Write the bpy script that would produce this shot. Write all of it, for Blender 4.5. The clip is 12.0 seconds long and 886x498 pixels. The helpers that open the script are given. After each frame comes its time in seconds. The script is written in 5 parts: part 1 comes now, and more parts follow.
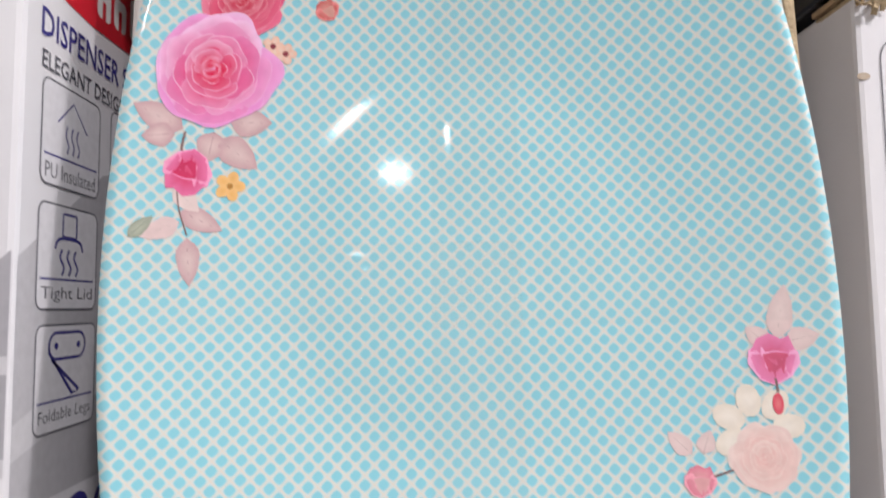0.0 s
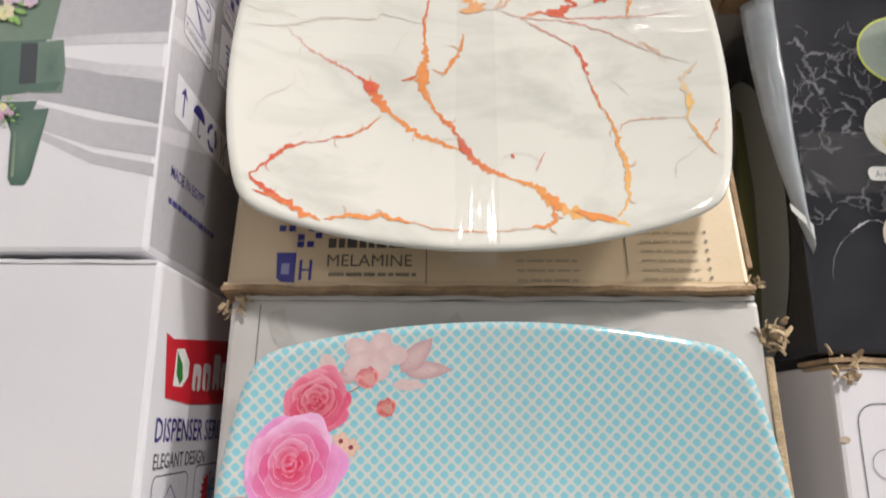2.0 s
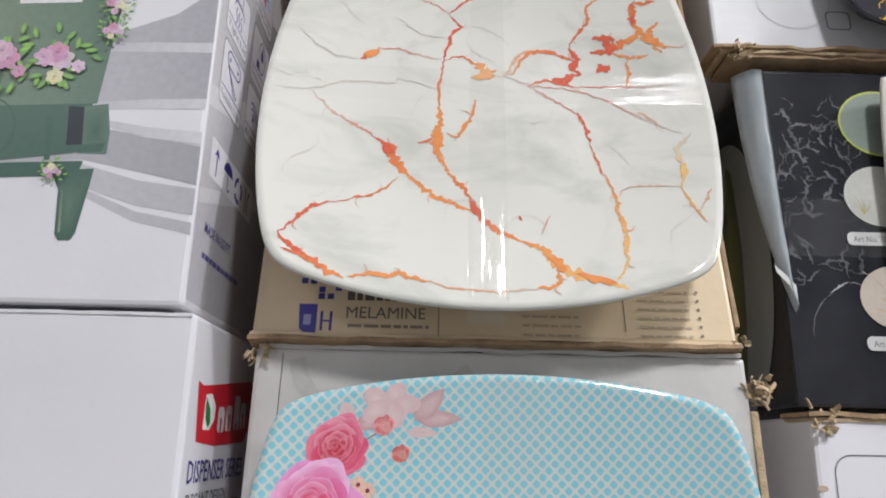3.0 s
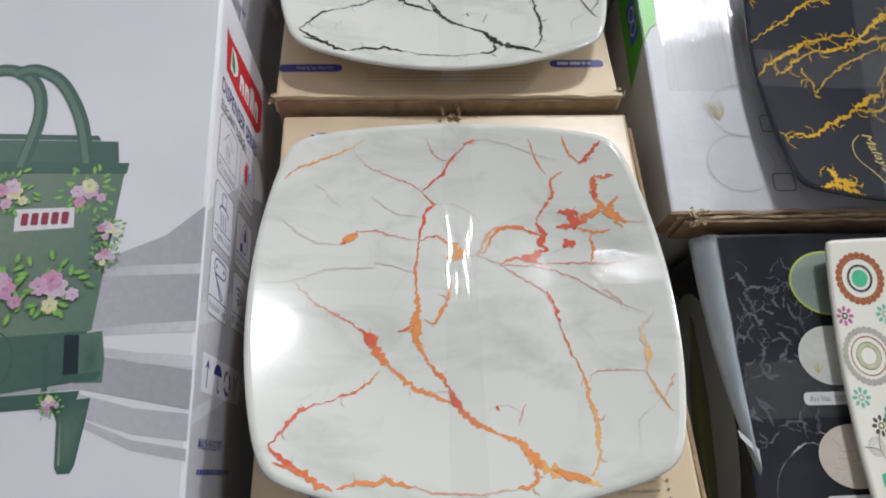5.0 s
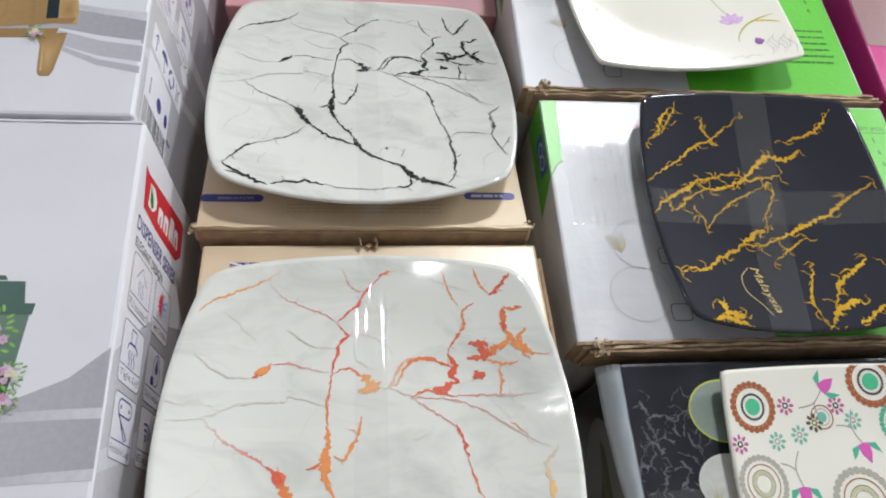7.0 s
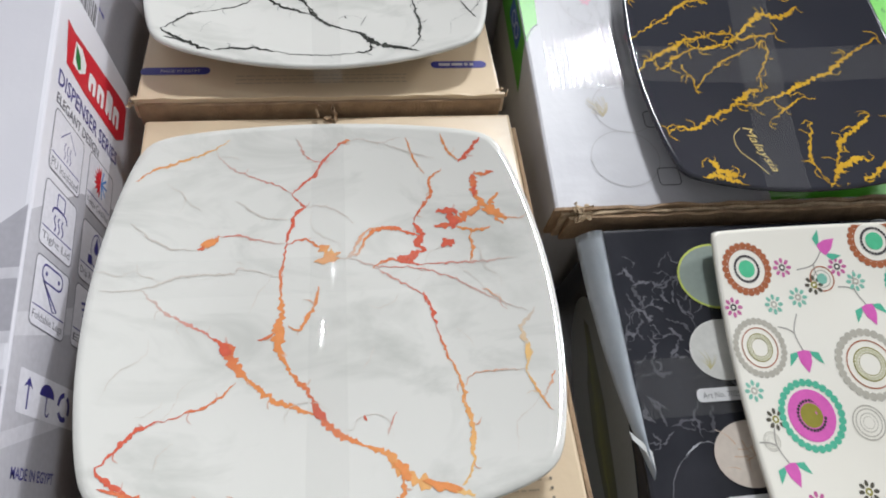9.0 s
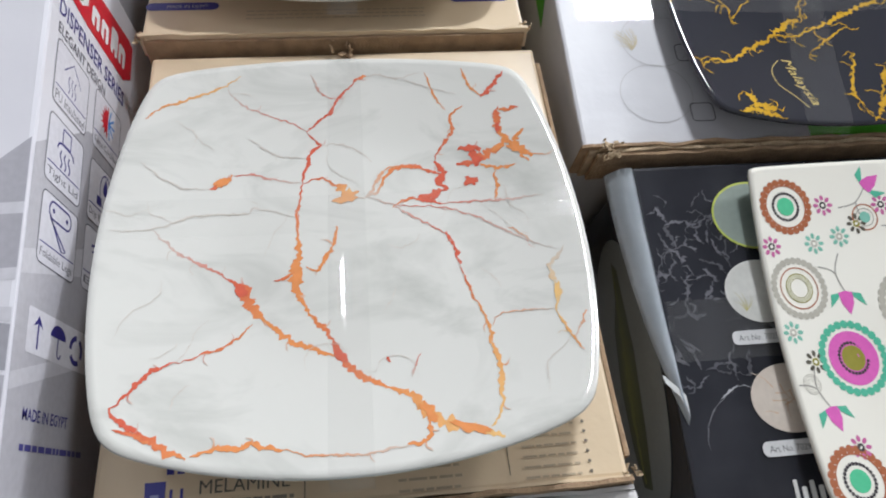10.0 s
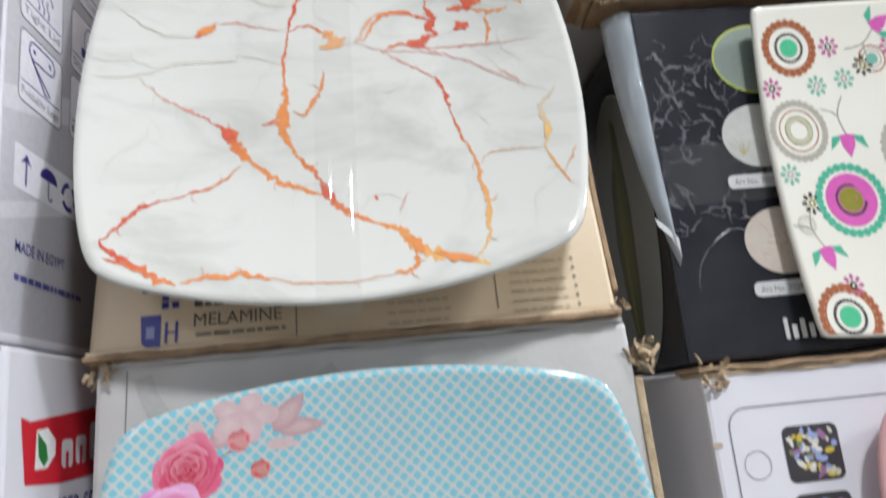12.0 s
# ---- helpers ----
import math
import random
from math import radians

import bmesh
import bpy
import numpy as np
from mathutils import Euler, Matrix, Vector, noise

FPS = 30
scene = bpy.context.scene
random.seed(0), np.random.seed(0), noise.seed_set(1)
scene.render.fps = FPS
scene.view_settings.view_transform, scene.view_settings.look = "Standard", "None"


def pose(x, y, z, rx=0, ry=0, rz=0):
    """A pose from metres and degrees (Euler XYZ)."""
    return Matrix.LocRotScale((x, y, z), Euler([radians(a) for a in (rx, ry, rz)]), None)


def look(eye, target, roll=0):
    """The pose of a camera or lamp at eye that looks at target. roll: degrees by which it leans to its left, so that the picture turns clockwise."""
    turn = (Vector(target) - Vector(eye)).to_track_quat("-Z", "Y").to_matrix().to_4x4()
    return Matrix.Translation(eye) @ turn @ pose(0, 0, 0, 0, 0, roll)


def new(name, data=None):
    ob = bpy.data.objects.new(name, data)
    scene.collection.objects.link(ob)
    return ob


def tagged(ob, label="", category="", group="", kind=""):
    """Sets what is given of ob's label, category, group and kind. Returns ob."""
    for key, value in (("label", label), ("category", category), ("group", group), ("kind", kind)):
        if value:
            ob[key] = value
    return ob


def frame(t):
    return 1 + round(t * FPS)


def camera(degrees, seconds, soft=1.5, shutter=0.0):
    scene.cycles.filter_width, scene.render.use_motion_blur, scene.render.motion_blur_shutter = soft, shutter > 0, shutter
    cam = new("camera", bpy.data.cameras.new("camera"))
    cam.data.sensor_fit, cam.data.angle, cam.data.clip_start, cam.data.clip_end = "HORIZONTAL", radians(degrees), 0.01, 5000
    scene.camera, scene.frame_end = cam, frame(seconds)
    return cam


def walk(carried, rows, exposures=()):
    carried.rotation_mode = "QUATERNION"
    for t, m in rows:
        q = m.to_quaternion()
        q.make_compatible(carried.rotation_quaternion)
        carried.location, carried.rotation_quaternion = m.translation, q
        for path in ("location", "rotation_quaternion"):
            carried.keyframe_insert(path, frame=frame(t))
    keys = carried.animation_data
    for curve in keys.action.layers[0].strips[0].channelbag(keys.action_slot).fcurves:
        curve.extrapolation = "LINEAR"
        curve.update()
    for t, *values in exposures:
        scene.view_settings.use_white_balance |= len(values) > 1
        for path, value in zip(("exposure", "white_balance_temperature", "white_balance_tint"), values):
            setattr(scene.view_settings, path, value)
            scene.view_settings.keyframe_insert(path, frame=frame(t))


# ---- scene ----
cam = camera(65.0, 12.0, 1.9, 0.4)
PATH = [
    (0, (0.034, -0.003, 1.308), (0.072, 1.99, 1.473), -0.7),
    (0.5, (0.015, -0.008, 1.328), (0.09, 1.974, 1.582), -1.2),
    (1, (0.003, -0.017, 1.359), (0.082, 1.952, 1.701), -1.5),
    (1.5, (0.006, -0.035, 1.38), (0.09, 1.931, 1.74), 0.1),
    (2, (0.021, -0.073, 1.414), (0.025, 1.865, 1.908), 0.1),
    (2.5, (0.001, -0.085, 1.412), (0.124, 1.829, 1.98), 1.5),
    (2.7, (0.01, -0.097, 1.417), (0.048, 1.823, 1.975), 1.7),
    (4.3, (-0.013, -0.117, 1.49), (0.091, 1.817, 1.989), -1.6),
    (4.5, (-0.011, -0.132, 1.505), (0.088, 1.792, 2.043), -1.3),
    (5, (0.007, -0.155, 1.515), (0.103, 1.747, 2.126), -1.8),
    (5.5, (-0.008, -0.151, 1.523), (0.213, 1.726, 2.176), -2.1),
    (6, (0.002, -0.173, 1.534), (0.22, 1.669, 2.282), -2.6),
    (6.5, (0.012, -0.174, 1.533), (0.251, 1.642, 2.338), -4.2),
    (6.7, (0.02, -0.184, 1.541), (0.268, 1.618, 2.374), -3.3),
    (8.3, (0.05, -0.142, 1.515), (0.358, 1.666, 2.312), -5.9),
    (8.5, (0.056, -0.133, 1.51), (0.346, 1.694, 2.271), -5.8),
    (9, (0.056, -0.119, 1.493), (0.308, 1.724, 2.228), -5.4),
    (9.5, (0.06, -0.111, 1.495), (0.338, 1.739, 2.203), -6.5),
    (10, (0.05, -0.094, 1.484), (0.267, 1.784, 2.136), -5.4),
    (10.5, (0.044, -0.085, 1.484), (0.305, 1.787, 2.137), -4.8),
    (11, (0.042, -0.087, 1.483), (0.294, 1.784, 2.143), -4.3),
    (11.5, (0.048, -0.087, 1.469), (0.243, 1.805, 2.087), -5.0),
    (12, (0.062, -0.08, 1.441), (0.217, 1.863, 1.886), -5.7),
]
EXPOSURES = [(0, 0.36, 6900, 15), (0.5, 0.34, 7250, 17), (1, 0.42, 6800, 15), (1.5, 0.44, 6800, 15), (2, 0.24, 7150, 13), (2.5, 0.20, 6850, 12), (4.5, -0.22, 6350, 10), (5.5, -0.04, 6350, 10), (6.5, 0.06, 6400, 9), (9, 0.08, 6350, 11), (10.5, 0.12, 6250, 11), (12, 0.21, 6300, 10)]
walk(cam, [(t, look(eye, target, roll)) for t, eye, target, roll in PATH], EXPOSURES)

# ---- light: a shop hall with ceiling panels, and one added fill lamp ----
world = bpy.data.worlds.new("hall_air")
world.use_nodes = True
world.node_tree.nodes["Background"].inputs[0].default_value = (0.80, 0.88, 1.0, 1)
world.node_tree.nodes["Background"].inputs[1].default_value = 0.25
scene.world = world


def panel_lamp(x, y, z, sx, sy, watts, aim=None):
    data = bpy.data.lights.new("hall_and_fill_lamp", "AREA")
    data.shape, data.size, data.size_y, data.energy = "RECTANGLE", sx, sy, watts
    data.color = (0.96, 0.98, 1.0)
    ob = new("hall_and_fill_lamp", data)
    ob.matrix_world = pose(x, y, z) if aim is None else look((x, y, z), aim)
    return ob


panel_lamp(0.64, -1.20, 3.12, 0.23, 0.23, 43)
panel_lamp(0.95, -0.14, 3.12, 0.16, 0.16, 5)
panel_lamp(-0.18, -3.60, 3.12, 0.12, 0.10, 4)
panel_lamp(2.55, -0.75, 3.12, 0.30, 0.30, 62)
# added fill from the left, no known panel hangs there
panel_lamp(-1.9, -2.6, 3.12, 0.45, 0.45, 19)


# ---- materials ----
def material(name, base, rough=0.5, alt=None, scale=30.0, amount=0.35, bump=0.0, bump_scale=400.0, metal=0.0, coat=0.0, spread=(0.4, 0.7)):
    """A surface with a base colour that drifts to alt in clouds, a finer grain, and a fine relief."""
    m = bpy.data.materials.new(name)
    m.use_nodes = True
    nt = m.node_tree
    b = nt.nodes["Principled BSDF"]
    b.inputs["Roughness"].default_value, b.inputs["Metallic"].default_value = rough, metal
    b.inputs["Coat Weight"].default_value = coat
    b.inputs["Coat Roughness"].default_value = 0.05
    co = nt.nodes.new("ShaderNodeTexCoord")
    alt = alt or tuple(c * 0.86 for c in base)
    big = nt.nodes.new("ShaderNodeTexNoise")
    big.inputs["Scale"].default_value, big.inputs["Detail"].default_value = scale, 4
    nt.links.new(co.outputs["Object"], big.inputs["Vector"])
    ramp = nt.nodes.new("ShaderNodeMapRange")
    ramp.inputs["From Min"].default_value, ramp.inputs["From Max"].default_value = spread
    ramp.inputs["To Max"].default_value = amount
    nt.links.new(big.outputs["Fac"], ramp.inputs["Value"])
    mix = nt.nodes.new("ShaderNodeMix")
    mix.data_type = "RGBA"
    mix.inputs["A"].default_value, mix.inputs["B"].default_value = (*base, 1), (*alt, 1)
    nt.links.new(ramp.outputs["Result"], mix.inputs["Factor"])
    nt.links.new(mix.outputs["Result"], b.inputs["Base Color"])
    if bump:
        fine = nt.nodes.new("ShaderNodeTexNoise")
        fine.inputs["Scale"].default_value, fine.inputs["Detail"].default_value = bump_scale, 3
        nt.links.new(co.outputs["Object"], fine.inputs["Vector"])
        bn = nt.nodes.new("ShaderNodeBump")
        bn.inputs["Strength"].default_value, bn.inputs["Distance"].default_value = bump, 0.002
        nt.links.new(fine.outputs["Fac"], bn.inputs["Height"])
        nt.links.new(bn.outputs["Normal"], b.inputs["Normal"])
    return m


def ink(name, base, rough=0.4, alt=None):
    return material(name, base, rough, alt, 120, 0.5)


WALL = material("painted_plaster", (0.52, 0.52, 0.52), 0.8, bump=0.2)
CONCRETE = material("concrete_floor", (0.35, 0.34, 0.33), 0.6, bump=0.3)
CARD_WHITE = material("white_carton", (0.74, 0.73, 0.77), 0.36, (0.66, 0.65, 0.70), 9, 0.6, 0.06, 160)
CARD_CREAM = material("cream_carton", (0.70, 0.56, 0.38), 0.33, (0.60, 0.46, 0.30), 14, 0.55, 0.10, 140)
CARD_GREY = material("grey_carton", (0.60, 0.585, 0.57), 0.36, (0.46, 0.45, 0.43), 14, 0.7, 0.12, 140)
CARD_BROWN = material("raw_corrugated_board", (0.40, 0.27, 0.16), 0.85, (0.25, 0.165, 0.10), 90, 0.8, 0.5, 500)
CARD_TAN = material("torn_board", (0.55, 0.42, 0.27), 0.9, (0.34, 0.25, 0.16), 140, 0.8, 0.6, 700)
CARD_BLACK = material("black_printed_carton", (0.017, 0.018, 0.024), 0.22, (0.035, 0.036, 0.044), 22, 0.7, 0.10, 90)
CARD_GREEN = material("green_printed_carton", (0.10, 0.52, 0.03), 0.35, (0.08, 0.44, 0.03), 20, 0.5, 0.1, 150)
CARD_PINK = material("pink_carton", (0.62, 0.30, 0.33), 0.5, (0.50, 0.24, 0.27), 12, 0.5, 0.1, 150)
MELAMINE_BLACK = material("black_melamine", (0.024, 0.025, 0.034), 0.07, (0.03, 0.03, 0.036), 8, 0.5)
MELAMINE_CREAM = material("cream_melamine", (0.76, 0.74, 0.66), 0.09, (0.72, 0.69, 0.60), 9, 0.5)
MELAMINE_PINK = material("pink_melamine", (0.66, 0.38, 0.38), 0.12, (0.60, 0.34, 0.34), 12, 0.5)


def marble_melamine():
    """White glaze with soft grey drifts that run aslant."""
    m = material("white_marble_melamine", (0.665, 0.66, 0.615), 0.07, (0.49, 0.495, 0.455), 16, 0.8, spread=(0.47, 0.72))
    nt = m.node_tree
    big = [n for n in nt.nodes if n.type == "TEX_NOISE"][0]
    big.inputs["Distortion"].default_value, big.inputs["Roughness"].default_value = 1.1, 0.62
    co = [n for n in nt.nodes if n.type == "TEX_COORD"][0]
    turn = nt.nodes.new("ShaderNodeMapping")
    turn.inputs["Rotation"].default_value, turn.inputs["Scale"].default_value = (0, 0.6, 0), (0.7, 1, 1.5)
    nt.links.new(co.outputs["Object"], turn.inputs["Vector"])
    nt.links.new(turn.outputs["Vector"], big.inputs["Vector"])
    return m


def lattice_melamine():
    """Pale blue glaze with blue lozenges between crossing brown-cream hairlines, 6 mm apart."""
    m = bpy.data.materials.new("blue_lattice_melamine")
    m.use_nodes = True
    nt = m.node_tree
    b = nt.nodes["Principled BSDF"]
    b.inputs["Roughness"].default_value = 0.08
    sep = nt.nodes.new("ShaderNodeSeparateXYZ")
    nt.links.new(nt.nodes.new("ShaderNodeTexCoord").outputs["Object"], sep.inputs[0])

    def op(kind, a, c=None):
        n = nt.nodes.new("ShaderNodeMath")
        n.operation = kind
        for k, v in enumerate((a, c)):
            if v is None:
                continue
            if isinstance(v, (int, float)):
                n.inputs[k].default_value = v
            else:
                nt.links.new(v, n.inputs[k])
        return n.outputs[0]

    def step(v, lo, hi):
        n = nt.nodes.new("ShaderNodeMapRange")
        n.inputs["From Min"].default_value, n.inputs["From Max"].default_value = lo, hi
        nt.links.new(v, n.inputs["Value"])
        return n.outputs["Result"]

    cell = 0.00635
    p = op("DIVIDE", op("ADD", sep.outputs["X"], sep.outputs["Z"]), cell)
    q = op("DIVIDE", op("SUBTRACT", sep.outputs["X"], sep.outputs["Z"]), cell)
    fp, fq = op("ABSOLUTE", op("SUBTRACT", op("FRACT", p), 0.5)), op("ABSOLUTE", op("SUBTRACT", op("FRACT", q), 0.5))
    far = op("MAXIMUM", fp, fq)
    round_far = op("SQRT", op("ADD", op("MULTIPLY", fp, fp), op("MULTIPLY", fq, fq)))
    dot = step(op("ADD", op("MULTIPLY", far, 0.5), op("MULTIPLY", round_far, 0.5)), 0.445, 0.32)
    line = op("MULTIPLY", step(far, 0.44, 0.475), 0.9)

    def mix(fac, a, c):
        n = nt.nodes.new("ShaderNodeMix")
        n.data_type = "RGBA"
        nt.links.new(fac, n.inputs["Factor"])
        for key, v in (("A", a), ("B", c)):
            if isinstance(v, tuple):
                n.inputs[key].default_value = (*v, 1)
            else:
                nt.links.new(v, n.inputs[key])
        return n.outputs["Result"]

    tone = nt.nodes.new("ShaderNodeTexNoise")
    tone.inputs["Scale"].default_value = 22
    ground = mix(tone.outputs["Fac"], (0.53, 0.61, 0.62), (0.59, 0.635, 0.635))
    out = mix(line, mix(dot, ground, (0.22, 0.545, 0.64)), (0.66, 0.59, 0.51))
    nt.links.new(out, b.inputs["Base Color"])
    return m


def ink_material(name, rough):
    """Printing ink: the colour that each printed shape carries, a little uneven."""
    m = bpy.data.materials.new(name)
    m.use_nodes = True
    nt = m.node_tree
    b = nt.nodes["Principled BSDF"]
    b.inputs["Roughness"].default_value = rough
    att = nt.nodes.new("ShaderNodeAttribute")
    att.attribute_name = "ink"
    grain = nt.nodes.new("ShaderNodeTexNoise")
    grain.inputs["Scale"].default_value, grain.inputs["Detail"].default_value = 260, 4
    span = nt.nodes.new("ShaderNodeMapRange")
    span.inputs["To Min"].default_value, span.inputs["To Max"].default_value = 0.86, 1.12
    nt.links.new(nt.nodes.new("ShaderNodeTexCoord").outputs["Object"], grain.inputs["Vector"])
    nt.links.new(grain.outputs["Fac"], span.inputs["Value"])
    mul = nt.nodes.new("ShaderNodeVectorMath")
    mul.operation = "SCALE"
    nt.links.new(att.outputs["Color"], mul.inputs[0])
    nt.links.new(span.outputs["Result"], mul.inputs["Scale"])
    nt.links.new(mul.outputs["Vector"], b.inputs["Base Color"])
    return m


def film_material(name, gloss_share, stretch, rough=0.05, streak=0.5):
    """Clear packing tape: see-through, with a thin gloss over stretched wrinkles."""
    m = bpy.data.materials.new(name)
    m.use_nodes = True
    nt = m.node_tree
    nt.nodes.remove(nt.nodes["Principled BSDF"])
    clear, gloss, milk = nt.nodes.new("ShaderNodeBsdfTransparent"), nt.nodes.new("ShaderNodeBsdfGlossy"), nt.nodes.new("ShaderNodeBsdfDiffuse")
    gloss.inputs["Roughness"].default_value = rough
    milk.inputs["Color"].default_value = (0.62, 0.62, 0.58, 1)
    co, wr = nt.nodes.new("ShaderNodeTexCoord"), nt.nodes.new("ShaderNodeTexNoise")
    mp = nt.nodes.new("ShaderNodeMapping")
    mp.inputs["Scale"].default_value = stretch
    nt.links.new(co.outputs["Object"], mp.inputs["Vector"])
    nt.links.new(mp.outputs["Vector"], wr.inputs["Vector"])
    wr.inputs["Scale"].default_value = 1.0
    bn = nt.nodes.new("ShaderNodeBump")
    bn.inputs["Strength"].default_value, bn.inputs["Distance"].default_value = streak, 0.003
    nt.links.new(wr.outputs["Fac"], bn.inputs["Height"])
    nt.links.new(bn.outputs["Normal"], gloss.inputs["Normal"])
    a, b = nt.nodes.new("ShaderNodeMixShader"), nt.nodes.new("ShaderNodeMixShader")
    a.inputs[0].default_value, b.inputs[0].default_value = 0.035, gloss_share
    nt.links.new(clear.outputs[0], a.inputs[1])
    nt.links.new(milk.outputs[0], a.inputs[2])
    nt.links.new(a.outputs[0], b.inputs[1])
    nt.links.new(gloss.outputs[0], b.inputs[2])
    nt.links.new(b.outputs[0], nt.nodes["Material Output"].inputs["Surface"])
    return m


MELAMINE_MARBLE = marble_melamine()
MELAMINE_BLUE = lattice_melamine()
INK_GLAZE = ink_material("glazed_ink", 0.08)
INK_CARD = ink_material("carton_ink", 0.36)
TAPE = film_material("clear_tape", 0.06, (130, 130, 10))
TAPE_SIDE = film_material("clear_tape_across", 0.010, (10, 130, 130), streak=0.18)
FILM = film_material("ribbed_film", 0.10, (60, 60, 8), 0.06, 0.2)
TAPE_SMOOTH = film_material("smooth_clear_tape", 0.04, (60, 60, 6), 0.06, 0.12)
CARD_WRAPPED = material("wrapped_white_card", (0.60, 0.60, 0.62), 0.42, (0.52, 0.52, 0.55), 18, 0.7, 0.25, 60)
CARD_PALE = material("pale_blue_film", (0.62, 0.67, 0.71), 0.18, (0.46, 0.52, 0.57), 30, 0.6, 0.25, 90)


# ---- building helpers ----
def part(name, bm, mat, parent=None, label="", m=None, smooth=False):
    me = bpy.data.meshes.new(name)
    bm.to_mesh(me)
    bm.free()
    me.materials.append(mat)
    if smooth:
        for p in me.polygons:
            p.use_smooth = True
    ob = new(name, me)
    if parent:
        ob.parent = parent
    if m:
        ob.matrix_basis = m
    if label:
        ob["label"] = label
    if name in ("torn_corner", "tape_tab"):
        ob["kind"] = "stuff"
    return ob


def thing(name, m, label, category, group="", kind=""):
    ob = new(name)
    ob.empty_display_size = 0.05
    ob.matrix_world = m
    return tagged(ob, label, category, group, kind)


def block(x0, x1, y0, y1, z0, z1, bevel=0.0, cuts=0, wobble=0.0, seed=0):
    bm = bmesh.new()
    bmesh.ops.create_cube(bm, size=1, matrix=Matrix.Translation(((x0 + x1) / 2, (y0 + y1) / 2, (z0 + z1) / 2)) @ Matrix.Diagonal((x1 - x0, y1 - y0, z1 - z0, 1)))
    if bevel:
        bmesh.ops.bevel(bm, geom=bm.edges[:], offset=bevel, segments=2, affect="EDGES", profile=0.6)
    if cuts:
        bmesh.ops.subdivide_edges(bm, edges=[e for e in bm.edges if e.calc_length() > 0.03], cuts=cuts, use_grid_fill=True)
        for v in bm.verts:
            q = v.co * 14 + Vector((seed * 3.7, seed * 1.3, 0))
            v.co += Vector(noise.noise_vector(q)) * wobble
    return bm


def slab(name, x0, x1, y0, y1, z0, z1, mat, label, category):
    return tagged(part(name, block(x0, x1, y0, y1, z0, z1), mat), label, category, kind="structure")


# ---- hall ----
slab("floor", -3, 3, -4, 1.5, -0.1, 0, CONCRETE, "grey concrete shop floor", "floor")
slab("ceiling", -3, 3, -4, 1.5, 3.2, 3.3, WALL, "plain white ceiling over the shop", "ceiling")
slab("wall_back", -3.1, 3.1, 1.5, 1.6, -0.1, 3.3, WALL, "plain white wall behind the boxes", "wall")
slab("wall_front", -3.1, 3.1, -4.1, -4, -0.1, 3.3, WALL, "plain white wall facing the boxes", "wall")
slab("wall_west", -3.1, -3, -4, 1.5, -0.1, 3.3, WALL, "plain white side wall", "wall")
slab("wall_east", 3, 3.1, -4, 1.5, -0.1, 3.3, WALL, "plain white side wall", "wall")
slab("platform", -0.7, 0.9, 0.2, 1.2, 0, 1.15, CONCRETE, "plain platform under the stacked boxes", "platform")

LEAN = math.degrees(math.atan(0.178))
PLATE_LEAN = math.degrees(math.atan(0.24))
MM = 0.001


# ---- printing: flat shapes in millimetres on a face ----
def on_face(origin, across, up, out):
    """Millimetres on a flat face to places: origin, the directions across, up and out of it."""
    o, a, u, n = Vector(origin), Vector(across), Vector(up), Vector(out)
    return lambda x, y, lift: o + a * (x * MM) + u * (y * MM) + n * lift


def flange(s):
    """How far a plate has risen at s: a level well, then a flange that steepens to the rim."""
    return ((s - 0.50 + math.sqrt((s - 0.50) ** 2 + 0.002)) / 2) ** 1.4


def outline_reach(x, y, a, b, n):
    """0 in a plate's middle, 1 on its outline: n is the squareness, or the bulge of four arched sides and the sharpness of the corners."""
    if isinstance(n, (int, float)):
        return (abs(x / a) ** n + abs(y / b) ** n) ** (1 / n)
    k, sharp = n
    u, v = (x / a) ** 2, (y / b) ** 2
    return ((u + v / k ** 2) ** sharp + (u / k ** 2 + v) ** sharp) ** (0.5 / sharp)


def plate_depth(x, y, a, b, n, dish):
    """The hollow of a plate: round about the well, square at the rim, highest at the corners."""
    s = 0.1 * outline_reach(x, y, a, b, n) + 0.9 * math.hypot(x / a, y / b)
    return -dish * (0.05 + (flange(s) - flange(0)) / (flange(1) - flange(0)))


def on_plate(a, b, n, dish, dx=0.0, dy=0.0, spin=0.0, foot=0.0, span=0.42):
    """Millimetres on a plate's printed face to places; the print draws in towards foot where the flange rises."""
    c, q = math.cos(radians(spin)), math.sin(radians(spin))

    def place(x, y, lift):
        x, y = (x + dx) * MM, (y + dy) * MM
        x, y = x * c - y * q, x * q + y * c
        pull = 1 + max(plate_depth(x, y, a, b, n, dish), -1.5 * dish) / span
        x, y = x * pull, foot + (y - foot) * pull
        s = outline_reach(x, y, a, b, n)
        if s > 0.99:
            x, y = x * 0.99 / s, y * 0.99 / s
        return Vector((x * c + y * q, plate_depth(x, y, a, b, n, dish) - lift - 0.00006, y * c - x * q))
    return place


